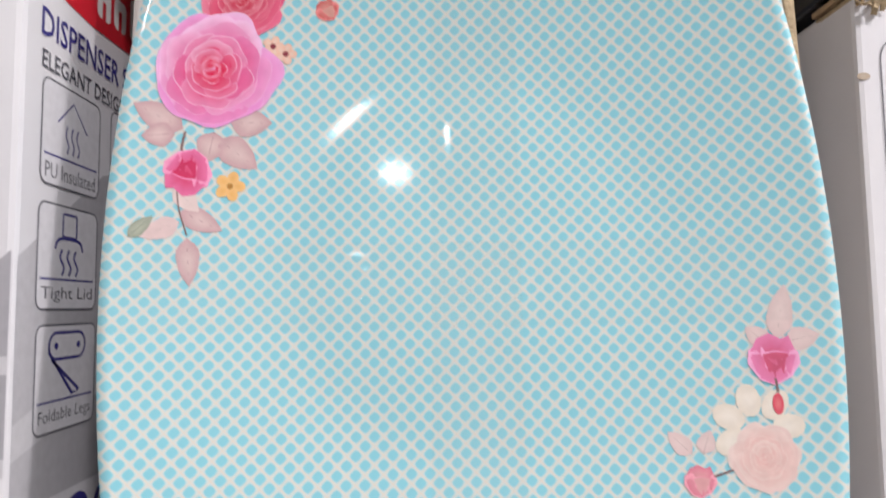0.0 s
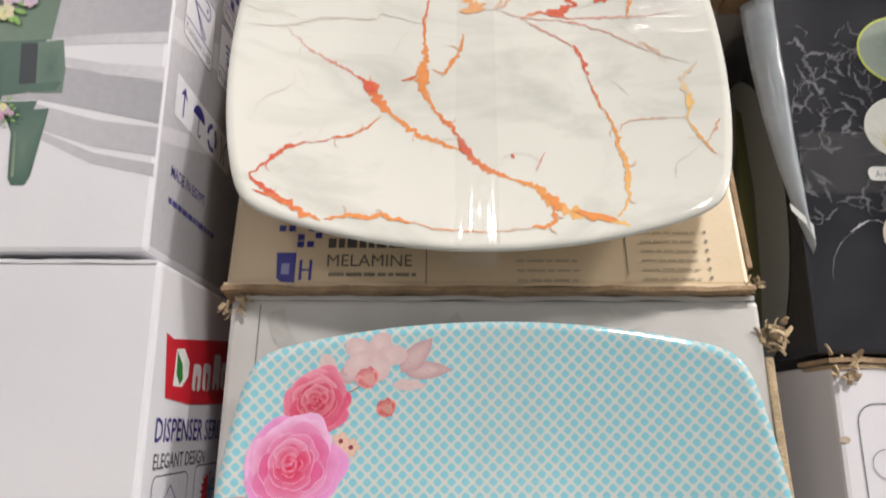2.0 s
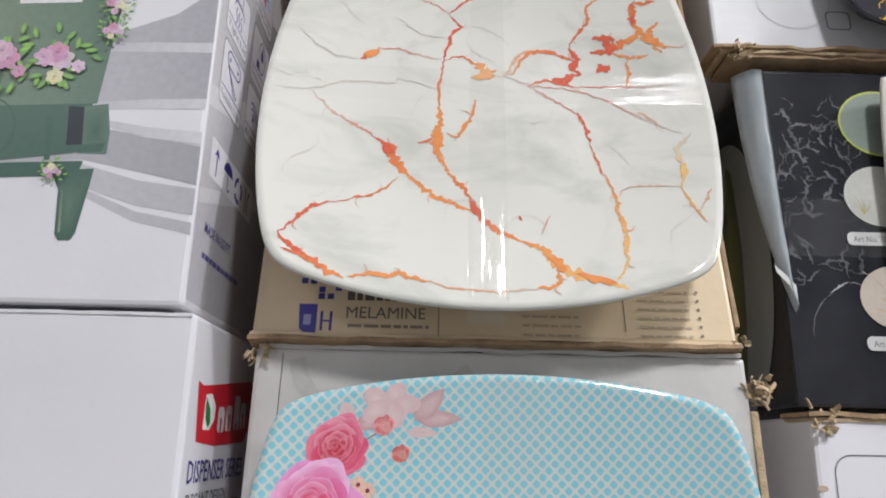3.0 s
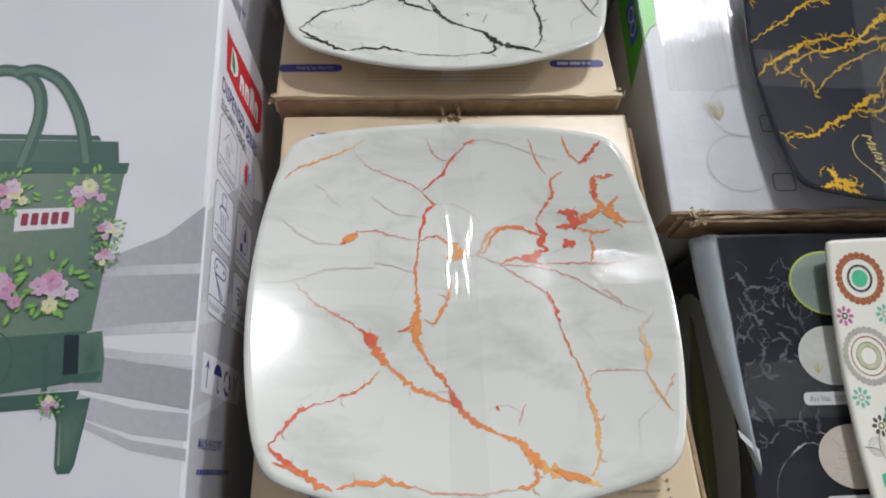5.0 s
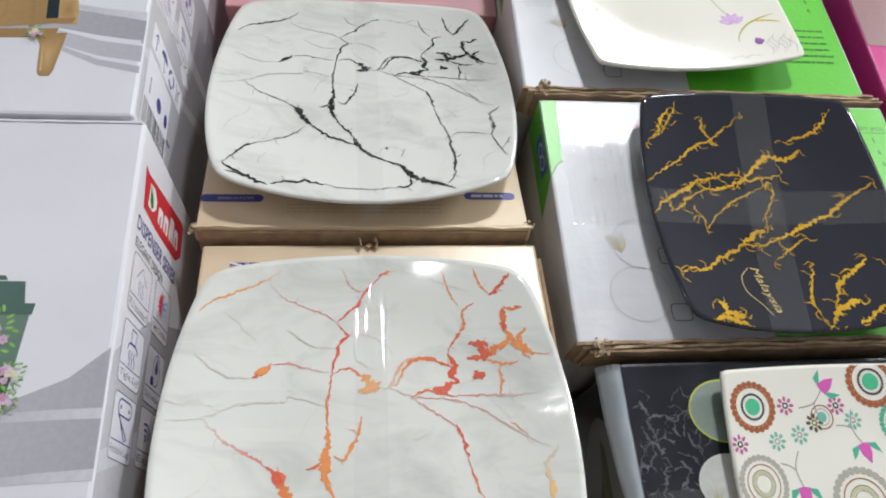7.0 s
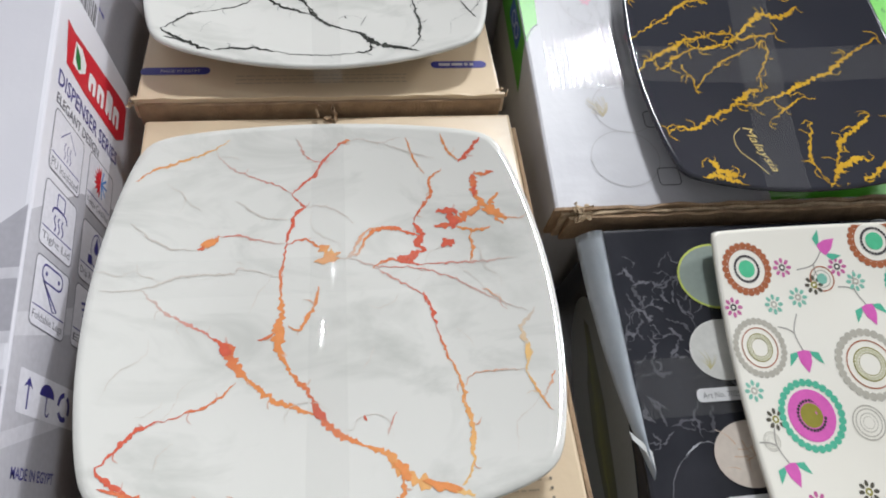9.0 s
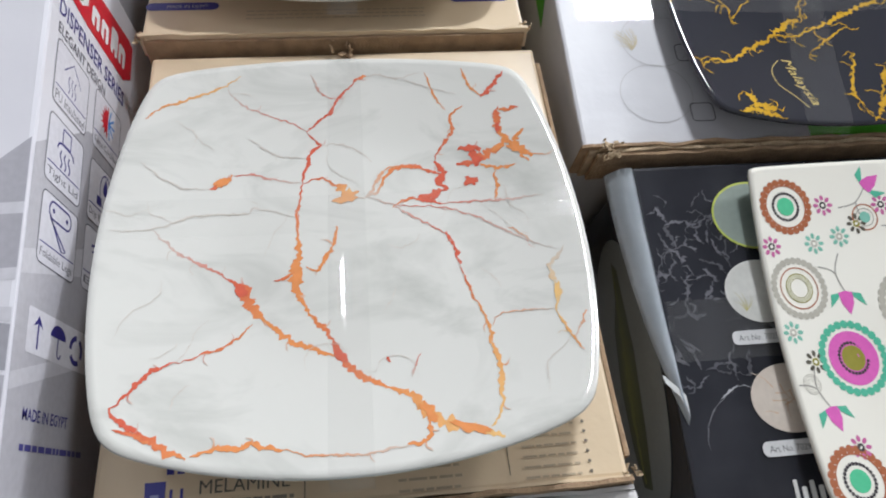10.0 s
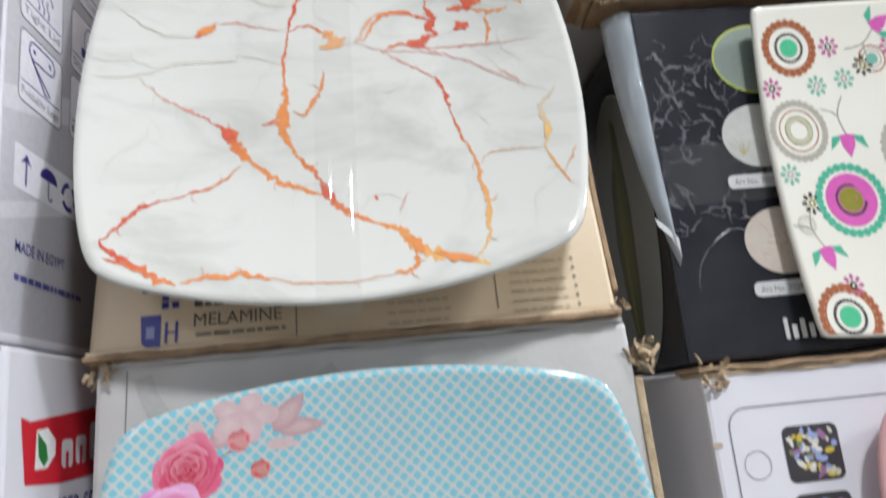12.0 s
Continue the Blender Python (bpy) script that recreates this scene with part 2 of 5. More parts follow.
class Print:
    """Printed shapes that share one mesh; every shape lies a hair above the one before."""

    def __init__(self, place, base=0.00025, step=0.00004):
        self.place, self.lift, self.step = place, base * 0.3, step * 0.12
        self.verts, self.faces, self.inks = [], [], []

    def add(self, x, y, ink):
        self.verts.append(self.place(x, y, self.lift))
        self.inks.append(ink)
        return len(self.verts) - 1

    def fan(self, ring, ink, core=None, rings=2):
        """A closed outline filled from its middle, core at the middle and ink at the rim."""
        cx, cy = sum(p[0] for p in ring) / len(ring), sum(p[1] for p in ring) / len(ring)
        core = core or ink
        rows = []
        for k in range(1, rings + 1):
            f = k / rings
            tone = tuple(c + (i - c) * f for c, i in zip(core, ink))
            rows.append([self.add(cx + (x - cx) * f, cy + (y - cy) * f, tone) for x, y in ring])
        mid = self.add(cx, cy, core)
        n = len(ring)
        for k in range(n):
            self.faces.append((mid, rows[0][k], rows[0][(k + 1) % n]))
            for a, b in zip(rows, rows[1:]):
                self.faces.append((a[k], b[k], b[(k + 1) % n], a[(k + 1) % n]))
        self.lift += self.step

    def disc(self, cx, cy, rx, ry=None, ink=(0, 0, 0), core=None, turn=0.0, n=20, rings=2):
        ry = ry or rx
        c, s = math.cos(turn), math.sin(turn)
        pts = [(rx * math.cos(2 * math.pi * k / n), ry * math.sin(2 * math.pi * k / n)) for k in range(n)]
        self.fan([(cx + x * c - y * s, cy + x * s + y * c) for x, y in pts], ink, core, rings)

    def hoop(self, cx, cy, r0, r1, ink, squash=1.0, n=36):
        a = [self.add(cx + r0 * math.cos(2 * math.pi * k / n), cy + r0 * squash * math.sin(2 * math.pi * k / n), ink) for k in range(n)]
        b = [self.add(cx + r1 * math.cos(2 * math.pi * k / n), cy + r1 * squash * math.sin(2 * math.pi * k / n), ink) for k in range(n)]
        for k in range(n):
            j = (k + 1) % n
            self.faces.append((a[k], b[k], b[j], a[j]))
        self.lift += self.step

    def band(self, left, right, ink, ink2=None):
        """A strip between two lines of equally many points."""
        ink2 = ink2 or ink
        m = max(1, len(left) - 1)
        a = [self.add(*p, tuple(c + (d - c) * k / m for c, d in zip(ink, ink2))) for k, p in enumerate(left)]
        b = [self.add(*p, tuple(c + (d - c) * k / m for c, d in zip(ink, ink2))) for k, p in enumerate(right)]
        for k in range(len(a) - 1):
            self.faces.append((a[k], b[k], b[k + 1], a[k + 1]))
        self.lift += self.step

    def line(self, pts, width, ink, ink2=None, jag=0.0, taper=0.0, step=1.5, seed=0.0, swell=0.0):
        """A drawn line through the points; jag: how far it strays, taper: how its ends thin, swell: how its width varies."""
        path = smooth_path(pts, step)
        left, right = [], []
        n = len(path) - 1
        for k, (x, y) in enumerate(path):
            x0, y0 = path[max(0, k - 1)]
            x1, y1 = path[min(n, k + 1)]
            d = math.hypot(x1 - x0, y1 - y0) or 1
            nx, ny = -(y1 - y0) / d, (x1 - x0) / d
            q = Vector((x * 0.22, y * 0.22, seed))
            stray = jag * (noise.noise(q) + 0.6 * noise.noise(q * 2.7))
            ends = 1 - taper * (1 - min(1, 3 * min(k, n - k) / max(1, n)))
            w = width * ends
            wl = w * max(0.12, 1 + swell * (noise.noise(q * 1.9 + Vector((7, 3, 1))) * 1.6 + noise.noise(q * 5.1)))
            wr = w * max(0.12, 1 + swell * (noise.noise(q * 1.7 + Vector((1, 9, 4))) * 1.6 + noise.noise(q * 4.7 + Vector((5, 5, 5)))))
            left.append((x + nx * (stray + wl / 2), y + ny * (stray + wl / 2)))
            right.append((x + nx * (stray - wr / 2), y + ny * (stray - wr / 2)))
        self.band(left, right, ink, ink2)

    def frame_line(self, x0, y0, x1, y1, r, width, ink):
        pts = rounded(x0, y0, x1, y1, r)
        pts.append(pts[0])
        pts.append(pts[1])
        for p, q in zip(pts, pts[1:]):
            d = math.hypot(q[0] - p[0], q[1] - p[1]) or 1
            nx, ny = -(q[1] - p[1]) / d * width / 2, (q[0] - p[0]) / d * width / 2
            k = [self.add(p[0] + nx, p[1] + ny, ink), self.add(p[0] - nx, p[1] - ny, ink), self.add(q[0] - nx, q[1] - ny, ink), self.add(q[0] + nx, q[1] + ny, ink)]
            self.faces.append(tuple(k))
        self.lift += self.step

    def text(self, words, x0, y0, x1, y1, ink, shear=0.0, turn=0.0, bold=0.0):
        """Words fitted into the rectangle, from its lower left corner."""
        cu = bpy.data.curves.new("words", "FONT")
        cu.body, cu.resolution_u, cu.shear, cu.offset = words, 2, shear, bold
        ob = new("words", cu)
        me = bpy.data.meshes.new_from_object(ob.evaluated_get(bpy.context.evaluated_depsgraph_get()))
        xs, ys = [v.co.x for v in me.vertices], [v.co.y for v in me.vertices]
        lx, ly, sx, sy = min(xs), min(ys), max(xs) - min(xs), max(ys) - min(ys)
        c, s = math.cos(turn), math.sin(turn)
        start = len(self.verts)
        for v in me.vertices:
            px, py = (v.co.x - lx) / sx * (x1 - x0), (v.co.y - ly) / sy * (y1 - y0)
            self.add(x0 + px * c - py * s, y0 + px * s + py * c, ink)
        for p in me.polygons:
            self.faces.append(tuple(start + k for k in p.vertices))
        bpy.data.objects.remove(ob)
        bpy.data.curves.remove(cu)
        bpy.data.meshes.remove(me)
        self.lift += self.step

    def bars(self, x0, y0, x1, y1, rows, ink, seed=0, bold=0.5):
        """Writing too small to read: rows of plain bars."""
        rnd = random.Random(seed)
        h = (y1 - y0) / rows
        for r in range(rows):
            y, x = y1 - (r + 0.75) * h, x0
            while x < x1 - 2:
                w = min(rnd.uniform(2.5, 9), x1 - x)
                self.band([(x, y), (x + w, y)], [(x, y + h * bold), (x + w, y + h * bold)], ink)
                x += w + 1.2

    def put(self, name, mat, parent, label=""):
        me = bpy.data.meshes.new(name)
        me.from_pydata(self.verts, [], self.faces)
        att = me.color_attributes.new("ink", "FLOAT_COLOR", "POINT")
        att.data.foreach_set("color", [c for ink in self.inks for c in (*ink, 1.0)])
        me.materials.append(mat)
        ob = new(name, me)
        ob.parent = parent
        if name in ("small_print", "sketch_print", "bar_label", "address_print", "flower_print"):
            ob["kind"] = "stuff"
        if label:
            ob["label"] = label
        return ob


def rounded(x0, y0, x1, y1, r, n=5):
    pts = []
    for cx, cy, a0 in ((x1 - r, y1 - r, 0), (x0 + r, y1 - r, 90), (x0 + r, y0 + r, 180), (x1 - r, y0 + r, 270)):
        pts += [(cx + r * math.cos(radians(a0 + 90 * k / n)), cy + r * math.sin(radians(a0 + 90 * k / n))) for k in range(n + 1)]
    return pts


def smooth_path(pts, step):
    """The points of a Catmull-Rom line through pts, about step apart."""
    out = []
    p = [pts[0], *pts, pts[-1]]
    for a, b, c, d in zip(p, p[1:], p[2:], p[3:]):
        n = max(1, round(math.hypot(c[0] - b[0], c[1] - b[1]) / step))
        for k in range(n):
            t = k / n
            out.append(tuple(0.5 * (2 * b[i] + (c[i] - a[i]) * t + (2 * a[i] - 5 * b[i] + 4 * c[i] - d[i]) * t * t + (3 * b[i] - a[i] - 3 * c[i] + d[i]) * t ** 3) for i in (0, 1)))
    out.append(tuple(pts[-1]))
    return out


# ---- cartons ----
def carton(name, m, w, d, h, mat, label, seed=1, wobble=0.0002, body="body"):
    """A carton whose front lower left corner lies at the pose m; front towards -y."""
    box = thing(name, m, label, "box")
    part(body, block(0, w, 0, d, 0, h, 0.0025, 5, wobble, seed), mat, box)
    return box


def lip(w, y0, y1, z, thick, seed, waves=1.0):
    """A board edge seen along a box: a thin strip that ripples, frays and is crushed here and there."""
    bm = bmesh.new()
    n = 60
    rows = []
    for k in range(n + 1):
        x = w * k / n
        q = Vector((x * 40, seed * 2.3, 0))
        dz, dy = noise.noise(q) * 0.0011 * waves, noise.noise(q * 1.7 + Vector((0, 9, 0))) * 0.0016 * waves
        t = thick * (1 + 0.35 * noise.noise(q * 2.9))
        rows.append([bm.verts.new((x, y, zz + dz)) for y, zz in ((y0 + dy, z), (y1, z), (y1, z + t), (y0 + dy, z + t))])
    for a, b in zip(rows, rows[1:]):
        for i in range(4):
            bm.faces.new((a[i], a[(i + 1) % 4], b[(i + 1) % 4], b[i]))
    bm.faces.new(rows[0])
    bm.faces.new(rows[-1][::-1])
    return bm


def crumple(cx, cy, cz, size, flakes, seed):
    """A crushed board corner: torn, curled flakes of board with thickness."""
    rnd = random.Random(seed)
    bm = bmesh.new()
    for _ in range(int(flakes * 2.2)):
        o = Vector((cx + rnd.uniform(-1, 1) * size * 0.5, cy + rnd.uniform(-0.6, 0.3) * size * 0.5, cz + rnd.uniform(-1, 1) * size * 0.5))
        turn = Euler((rnd.uniform(0, 6.3), rnd.uniform(0, 6.3), rnd.uniform(0, 6.3))).to_matrix()
        l, wd, curl = size * rnd.uniform(0.3, 0.62), size * rnd.uniform(0.16, 0.34), rnd.uniform(0.4, 1.6)
        rows = []
        for k in range(7):
            t = k / 6
            a = curl * t
            ww = wd * (1 - 0.4 * t) * rnd.uniform(0.75, 1.15)
            for_side = []
            for side, th in ((-1, 0), (1, 0), (1, 1), (-1, 1)):
                for_side.append(bm.verts.new(o + turn @ Vector((l * math.sin(a) / curl, side * ww / 2, l * (1 - math.cos(a)) / curl + th * size * 0.06))))
            rows.append(for_side)
        for a, b in zip(rows, rows[1:]):
            for i in range(4):
                bm.faces.new((a[i], a[(i + 1) % 4], b[(i + 1) % 4], b[i]))
        bm.faces.new(rows[0])
        bm.faces.new(rows[-1][::-1])
    return bm


NAVY, RED, GREY_INK, BLACK_INK = (0.035, 0.03, 0.22), (0.60, 0.015, 0.03), (0.10, 0.10, 0.13), (0.02, 0.02, 0.025)
PANEL, PANEL_DARK, PANEL_LIGHT = (0.52, 0.51, 0.55), (0.27, 0.265, 0.29), (0.62, 0.61, 0.65)


def icon_card(p, x0, y0, x1, y1, words, mark):
    p.fan(rounded(x0, y0, x1, y1, 4), (0.70, 0.69, 0.74), rings=1)
    p.frame_line(x0, y0, x1, y1, 4, 0.7, GREY_INK)
    p.band([(x0 + 2, y0 + 11), (x1 - 2, y0 + 11)], [(x0 + 2, y0 + 11.8), (x1 - 2, y0 + 11.8)], NAVY)
    p.text(words, x0 + 3, y0 + 2.5, x1 - 3, y0 + 8.5, GREY_INK)
    cx, y = (x0 + x1) / 2, y0 + 14
    if mark == "house":
        p.line([(cx - 11, y + 11), (cx, y + 21), (cx + 11, y + 11)], 0.8, NAVY, step=30)
        for k in (-4, 0, 4):
            p.line([(cx + k, y), (cx + k + 1.2, y + 3), (cx + k - 1, y + 7), (cx + k, y + 11)], 0.8, NAVY)
    if mark == "lid":
        p.frame_line(cx - 5, y + 14, cx + 5, y + 23, 0.6, 1.0, NAVY)
        p.line([(cx - 10, y + 9), (cx - 7, y + 13), (cx + 7, y + 13), (cx + 10, y + 9)], 1.3, NAVY)
        for k in (-5, 0, 5):
            p.line([(cx + k, y - 1), (cx + k + 1.5, y + 2), (cx + k - 1.5, y + 6), (cx + k, y + 9)], 1.2, NAVY)
    if mark == "leg":
        p.frame_line(cx - 13, y + 13, cx + 13, y + 23, 5, 1.2, NAVY)
        p.disc(cx - 8, y + 18, 1.4, ink=NAVY, n=10)
        p.disc(cx + 8, y + 18, 1.4, ink=NAVY, n=10)
        p.line([(cx - 11, y + 13), (cx + 9, y), (cx + 4, y - 1), (cx - 13, y + 16)], 1.4, NAVY, step=30)
    if mark == "heat":
        for k in range(9):
            a = radians(95 + k * 21)
            p.fan([(cx + 12 * math.cos(a), y + 12 + 12 * math.sin(a)), (cx + 7 * math.cos(a + 0.22), y + 12 + 7 * math.sin(a + 0.22)), (cx + 7 * math.cos(a - 0.22), y + 12 + 7 * math.sin(a - 0.22))], RED, rings=1)
        p.fan([(cx, y + 4)] + [(cx + 8 * math.cos(radians(a)), y + 12 + 8 * math.sin(radians(a))) for a in range(90, 271, 20)], RED, rings=1)
        for k in range(5):
            a = radians(-70 + k * 35)
            p.line([(cx + 1, y + 12), (cx + 11 * math.cos(a), y + 12 + 11 * math.sin(a))], 1.5, (0.03, 0.20, 0.55), step=30)
    if mark == "drop":
        p.disc(cx + 3, y + 12, 8, 11, (0.64, 0.63, 0.68))
        p.hoop(cx + 3, y + 12, 8, 8.8, NAVY, 1.35)
        p.fan([(cx + 3, y + 22)] + [(cx + 3 + 3.6 * math.cos(radians(a)), y + 13 + 3.6 * math.sin(radians(a))) for a in range(20, -201, -22)], NAVY, rings=1)
        p.band([(cx - 9, y), (cx - 2, y)], [(cx - 9, y + 6), (cx - 2, y + 6)], NAVY)
    if mark == "wave":
        for r in (4, 8, 12):
            p.line([(cx - 6 + r * math.cos(radians(a)), y + 4 + r * math.sin(radians(a))) for a in range(15, 120, 20)], 1.7, NAVY)
        p.disc(cx - 5, y + 5, 1.6, ink=NAVY, n=10)


def appliance_side(box, w, drop=0.0):
    """The printed narrow side of an appliance carton: badge, title, six icon cards, handling marks, origin."""
    face = on_face((w, -0.013, -0.0008 - drop), (0, 1, 0), (0, 0, 0.962), (1, 0, 0))
    whole = on_face((w, 0, 0), (0, 1, 0), (0, 0, 1), (1, 0, 0))
    for k, (top, low, ink, ink2) in enumerate((
            ([(2, 176), (60, 214), (140, 235), (298, 250)], [(2, 4), (60, 4), (140, 4), (298, 4)], PANEL, PANEL_DARK),
            ([(2, 120), (90, 150), (200, 160)], [(2, 108), (90, 132), (200, 150)], PANEL_LIGHT, PANEL),
            ([(2, 62), (90, 88), (200, 120)], [(2, 54), (90, 80), (200, 108)], PANEL_LIGHT, PANEL))):
        g = Print(whole, 0.0003 + 0.0001 * k)
        g.band(top, low, ink, ink2)
        g.put("grey_swoosh", INK_CARD, box, "grey swooping print")
    b = Print(face, 0.0007)
    b.fan([(26, 322), (34, 320), (126, 330), (134, 328), (134, 301), (120, 292), (60, 290), (31, 292)], RED, rings=1)
    b.fan([(40, 316), (50, 317), (58, 311), (58, 304), (50, 298), (39, 298)], (0.80, 0.80, 0.78), rings=1)
    b.fan([(41, 315), (49, 309), (51, 302), (47, 299), (42, 304)], (0.02, 0.20, 0.04), rings=1)
    for k, (x, tall) in enumerate(((64, 0), (79, 0), (95, 5), (109, 0))):
        b.fan(rounded(x, 297 + k, x + 12, 311 + k * 1.6 + tall, 3), (0.80, 0.80, 0.80), rings=1)
        b.fan(rounded(x + 4.5, 296 + k, x + 7.5, (305, 306, 300, 305)[k] + k * 1.6, 1.2), RED, rings=1)
    b.put("badge", INK_CARD, box, "red badge with pale shapes and a green leaf")
    for name, words, x0, y0, x1, y1, ink in (("title", "DISPENSER SERIES", 24, 272, 124, 283, NAVY), ("subtitle", "ELEGANT DESIGN", 25, 260, 92, 267, GREY_INK), ("origin_line", "MADE IN EGYPT", 30, 45, 78, 51, NAVY)):
        t = Print(face, 0.0008)
        t.text(words, x0, y0, x1, y1, ink, bold=0.008)
        t.put(name, INK_CARD, box, "dark printed lettering")
    t = Print(face, 0.0008)
    t.bars(30, 29, 98, 37, 1, (0.07, 0.065, 0.26), 3, 0.38)
    t.put("address_print", INK_CARD, box, "dark blue bars of small print")
    for x, y, words, mark in ((26, 217, "PU Insulated", "house"), (26, 170, "Tight Lid", "lid"), (27, 124, "Foldable Legs", "leg"), (79, 219, "Keeps Cold/Hot", "heat"), (80, 170, "Drip Resistant", "drop"), (80, 126, "Easy", "wave")):
        c = Print(face, 0.0008)
        icon_card(c, x, y, x + 43, y + 40, words, mark)
        c.put("icon_card", INK_CARD, box, "white icon card with a thin outline")
    h = Print(face, 0.0008)
    h.fan(rounded(26, 77, 114, 100, 1.5), (0.74, 0.73, 0.78), rings=1)
    h.line([(37, 80), (37, 96)], 1.6, NAVY, step=30)
    h.fan([(32, 91), (37, 97), (42, 91), (37, 93)], NAVY, rings=1)
    h.fan([(50, 90)] + [(59 + 9 * math.cos(radians(a)), 90 + 7 * math.sin(radians(a))) for a in range(180, -1, -20)], NAVY, rings=1)
    h.line([(59, 90), (59, 81), (62, 80), (63, 82)], 1.2, NAVY)
    for k in range(3):
        a0 = 90 + k * 120
        h.line([(81 + 7 * math.cos(radians(a)), 88 + 7 * math.sin(radians(a))) for a in range(a0, a0 + 95, 15)], 3, NAVY)
    h.line([(98, 80), (99, 90), (96, 96)], 1.5, GREY_INK)
    h.line([(104, 80), (103, 90), (107, 96)], 1.5, GREY_INK)
    h.put("handling_label", INK_CARD, box, "white label with dark blue handling marks")
    return face


def bouquet(p, x, y, r, seed):
    """A printed posy: trailing leaves round a few large open blooms with darker hearts."""
    rnd = random.Random(seed)
    for k in range(22):
        a, d = k * 0.2856 + rnd.uniform(-0.12, 0.12), r * rnd.uniform(0.55, 1.25)
        tone = rnd.uniform(0.8, 1.25)
        p.disc(x + d * math.cos(a), y + d * math.sin(a), r * 0.2, r * 0.085, (0.15 * tone, 0.34 * tone, 0.08), (0.26 * tone, 0.45 * tone, 0.14), a + rnd.uniform(-0.7, 0.7), 8, 1)
    inks = ((0.62, 0.40, 0.54), (0.70, 0.66, 0.42), (0.66, 0.50, 0.62), (0.58, 0.30, 0.44))
    for k in range(5):
        a, d = k * 1.4 + rnd.uniform(0, 0.6), r * (0.12 + 0.15 * k)
        ink, bloom = inks[(k + seed) % 4], r * (0.44 - 0.05 * k)
        cx, cy = x + d * math.cos(a), y + d * math.sin(a)
        for ring in (1.0, 0.55):
            for m in range(6):
                b = m * 1.047 + a + ring
                p.disc(cx + bloom * 0.5 * ring * math.cos(b), cy + bloom * 0.5 * ring * math.sin(b), bloom * 0.48, bloom * 0.40, tuple(c * rnd.uniform(0.92, 1.18) for c in ink), tuple(c * 0.8 for c in ink), b, 9, 1)
        p.disc(cx, cy, bloom * 0.2, bloom * 0.16, tuple(c * 0.66 for c in ink), n=8, rings=1)


def appliance_front(box, w, green, jug_x=0.0):
    """The wide printed front: grey streaks and a picture of a dispenser with handles and folding legs."""
    face = on_face((w, 0, 0), (1, 0, 0), (0, 0, 1), (0, -1, 0))
    g = Print(face)
    g.band([(-1, 178), (-22, 160), (-46, 150), (-90, 144), (-200, 148)], [(-1, 110), (-22, 108), (-46, 104), (-90, 100), (-200, 98)], (0.40, 0.39, 0.43), (0.50, 0.49, 0.53))
    g.put("grey_swoosh", INK_CARD, box, "grey swooping print")
    for k, (y0, y1, y2, y3) in enumerate(((143, 137, 141, 136), (110, 104, 106, 102), (91, 84, 98, 95), (60, 46, 72, 60), (42, 36, 60, 56))):
        tone = PANEL_LIGHT if y0 > 70 else (0.45, 0.44, 0.48)
        g = Print(face, 0.0004)
        g.band([(-1, y0), (-30, y0 * 0.7 + y2 * 0.3), (-60, y2)], [(-1, y1), (-30, y1 * 0.7 + y3 * 0.3), (-60, y3)], tone, PANEL)
        g.put("grey_streak", INK_CARD, box, "pale streak in the print")
    g = Print(face, 0.0003)
    g.band([(-1, 83), (-30, 88), (-60, 93), (-150, 87)], [(-1, 62), (-30, 68), (-60, 74), (-150, 68)], (0.36, 0.355, 0.39), (0.44, 0.43, 0.47))
    g.put("grey_streak", INK_CARD, box, "dark streak in the print")
    j = Print(lambda x, y, lift: face(x + jug_x - 5, y - 2.5, lift), 0.0007)
    dark, mid, pale = green
    j.band([(-205, 206), (-120, 205), (-44, 204)], [(-192, 100), (-116, 102), (-52, 108)], pale, mid)
    j.band([(-208, 212), (-42, 208)], [(-208, 203), (-43, 201)], dark)
    j.band([(-202, 226), (-50, 222)], [(-206, 212), (-48, 208)], mid, dark)
    j.band([(-190, 230), (-62, 226)], [(-190, 226), (-60, 223)], dark)
    for pts in ([(-104, 206), (-98, 240), (-104, 262), (-122, 271), (-140, 262), (-146, 240), (-142, 206)], [(-66, 208), (-74, 238), (-88, 262), (-104, 271), (-116, 268)]):
        j.line(pts, 8, dark)
        j.line([(x - 1, y) for x, y in pts], 3.5, mid)
    j.band([(-198, 100), (-54, 108)], [(-190, 62), (-60, 80)], mid, dark)
    j.band([(-200, 68), (-54, 76)], [(-200, 60), (-56, 68)], dark)
    j.fan([(-60, 106), (-46, 108), (-43, 92), (-43, 80), (-58, 80)], mid, dark, 1)
    j.band([(-66, 106), (-58, 106)], [(-64, 84), (-56, 84)], (0.01, 0.02, 0.03))
    j.band([(-76, 100), (-74, 76)], [(-73, 100), (-71, 76)], dark)
    j.band([(-66, 84), (-44, 86)], [(-66, 80), (-46, 81)], dark)
    j.fan([(-69, 70), (-48, 72), (-49, 62), (-52, 38), (-54, 34), (-60, 34), (-62, 37), (-64, 60)], dark, mid, 2)
    j.line([(-62, 60), (-60, 38)], 1.2, mid, pale, step=8)
    j.hoop(-106, 92, 14, 14.8, dark, 1.2)
    j.band([(-103, 179.5), (-70, 180.5)], [(-102, 166), (-69, 168)], (0.72, 0.70, 0.72))
    for k in range(5):
        j.fan(rounded(-99 + k * 5.6, 169.5 + k * 0.2, -95 + k * 5.6, 177 + k * 0.2, 1), (0.28, 0.02, 0.05), rings=1)
    for k, (x, y, r) in enumerate(((-64, 190, 13), (-107, 190, 13), (-76, 132, 17), (-104, 132, 17), (-68, 70, 6), (-49, 166, 8), (-49, 150, 7))):
        bouquet(j, x, y, r, k)
    j.put("dispenser_picture", INK_CARD, box, "printed picture of a flowered dispenser with handles")


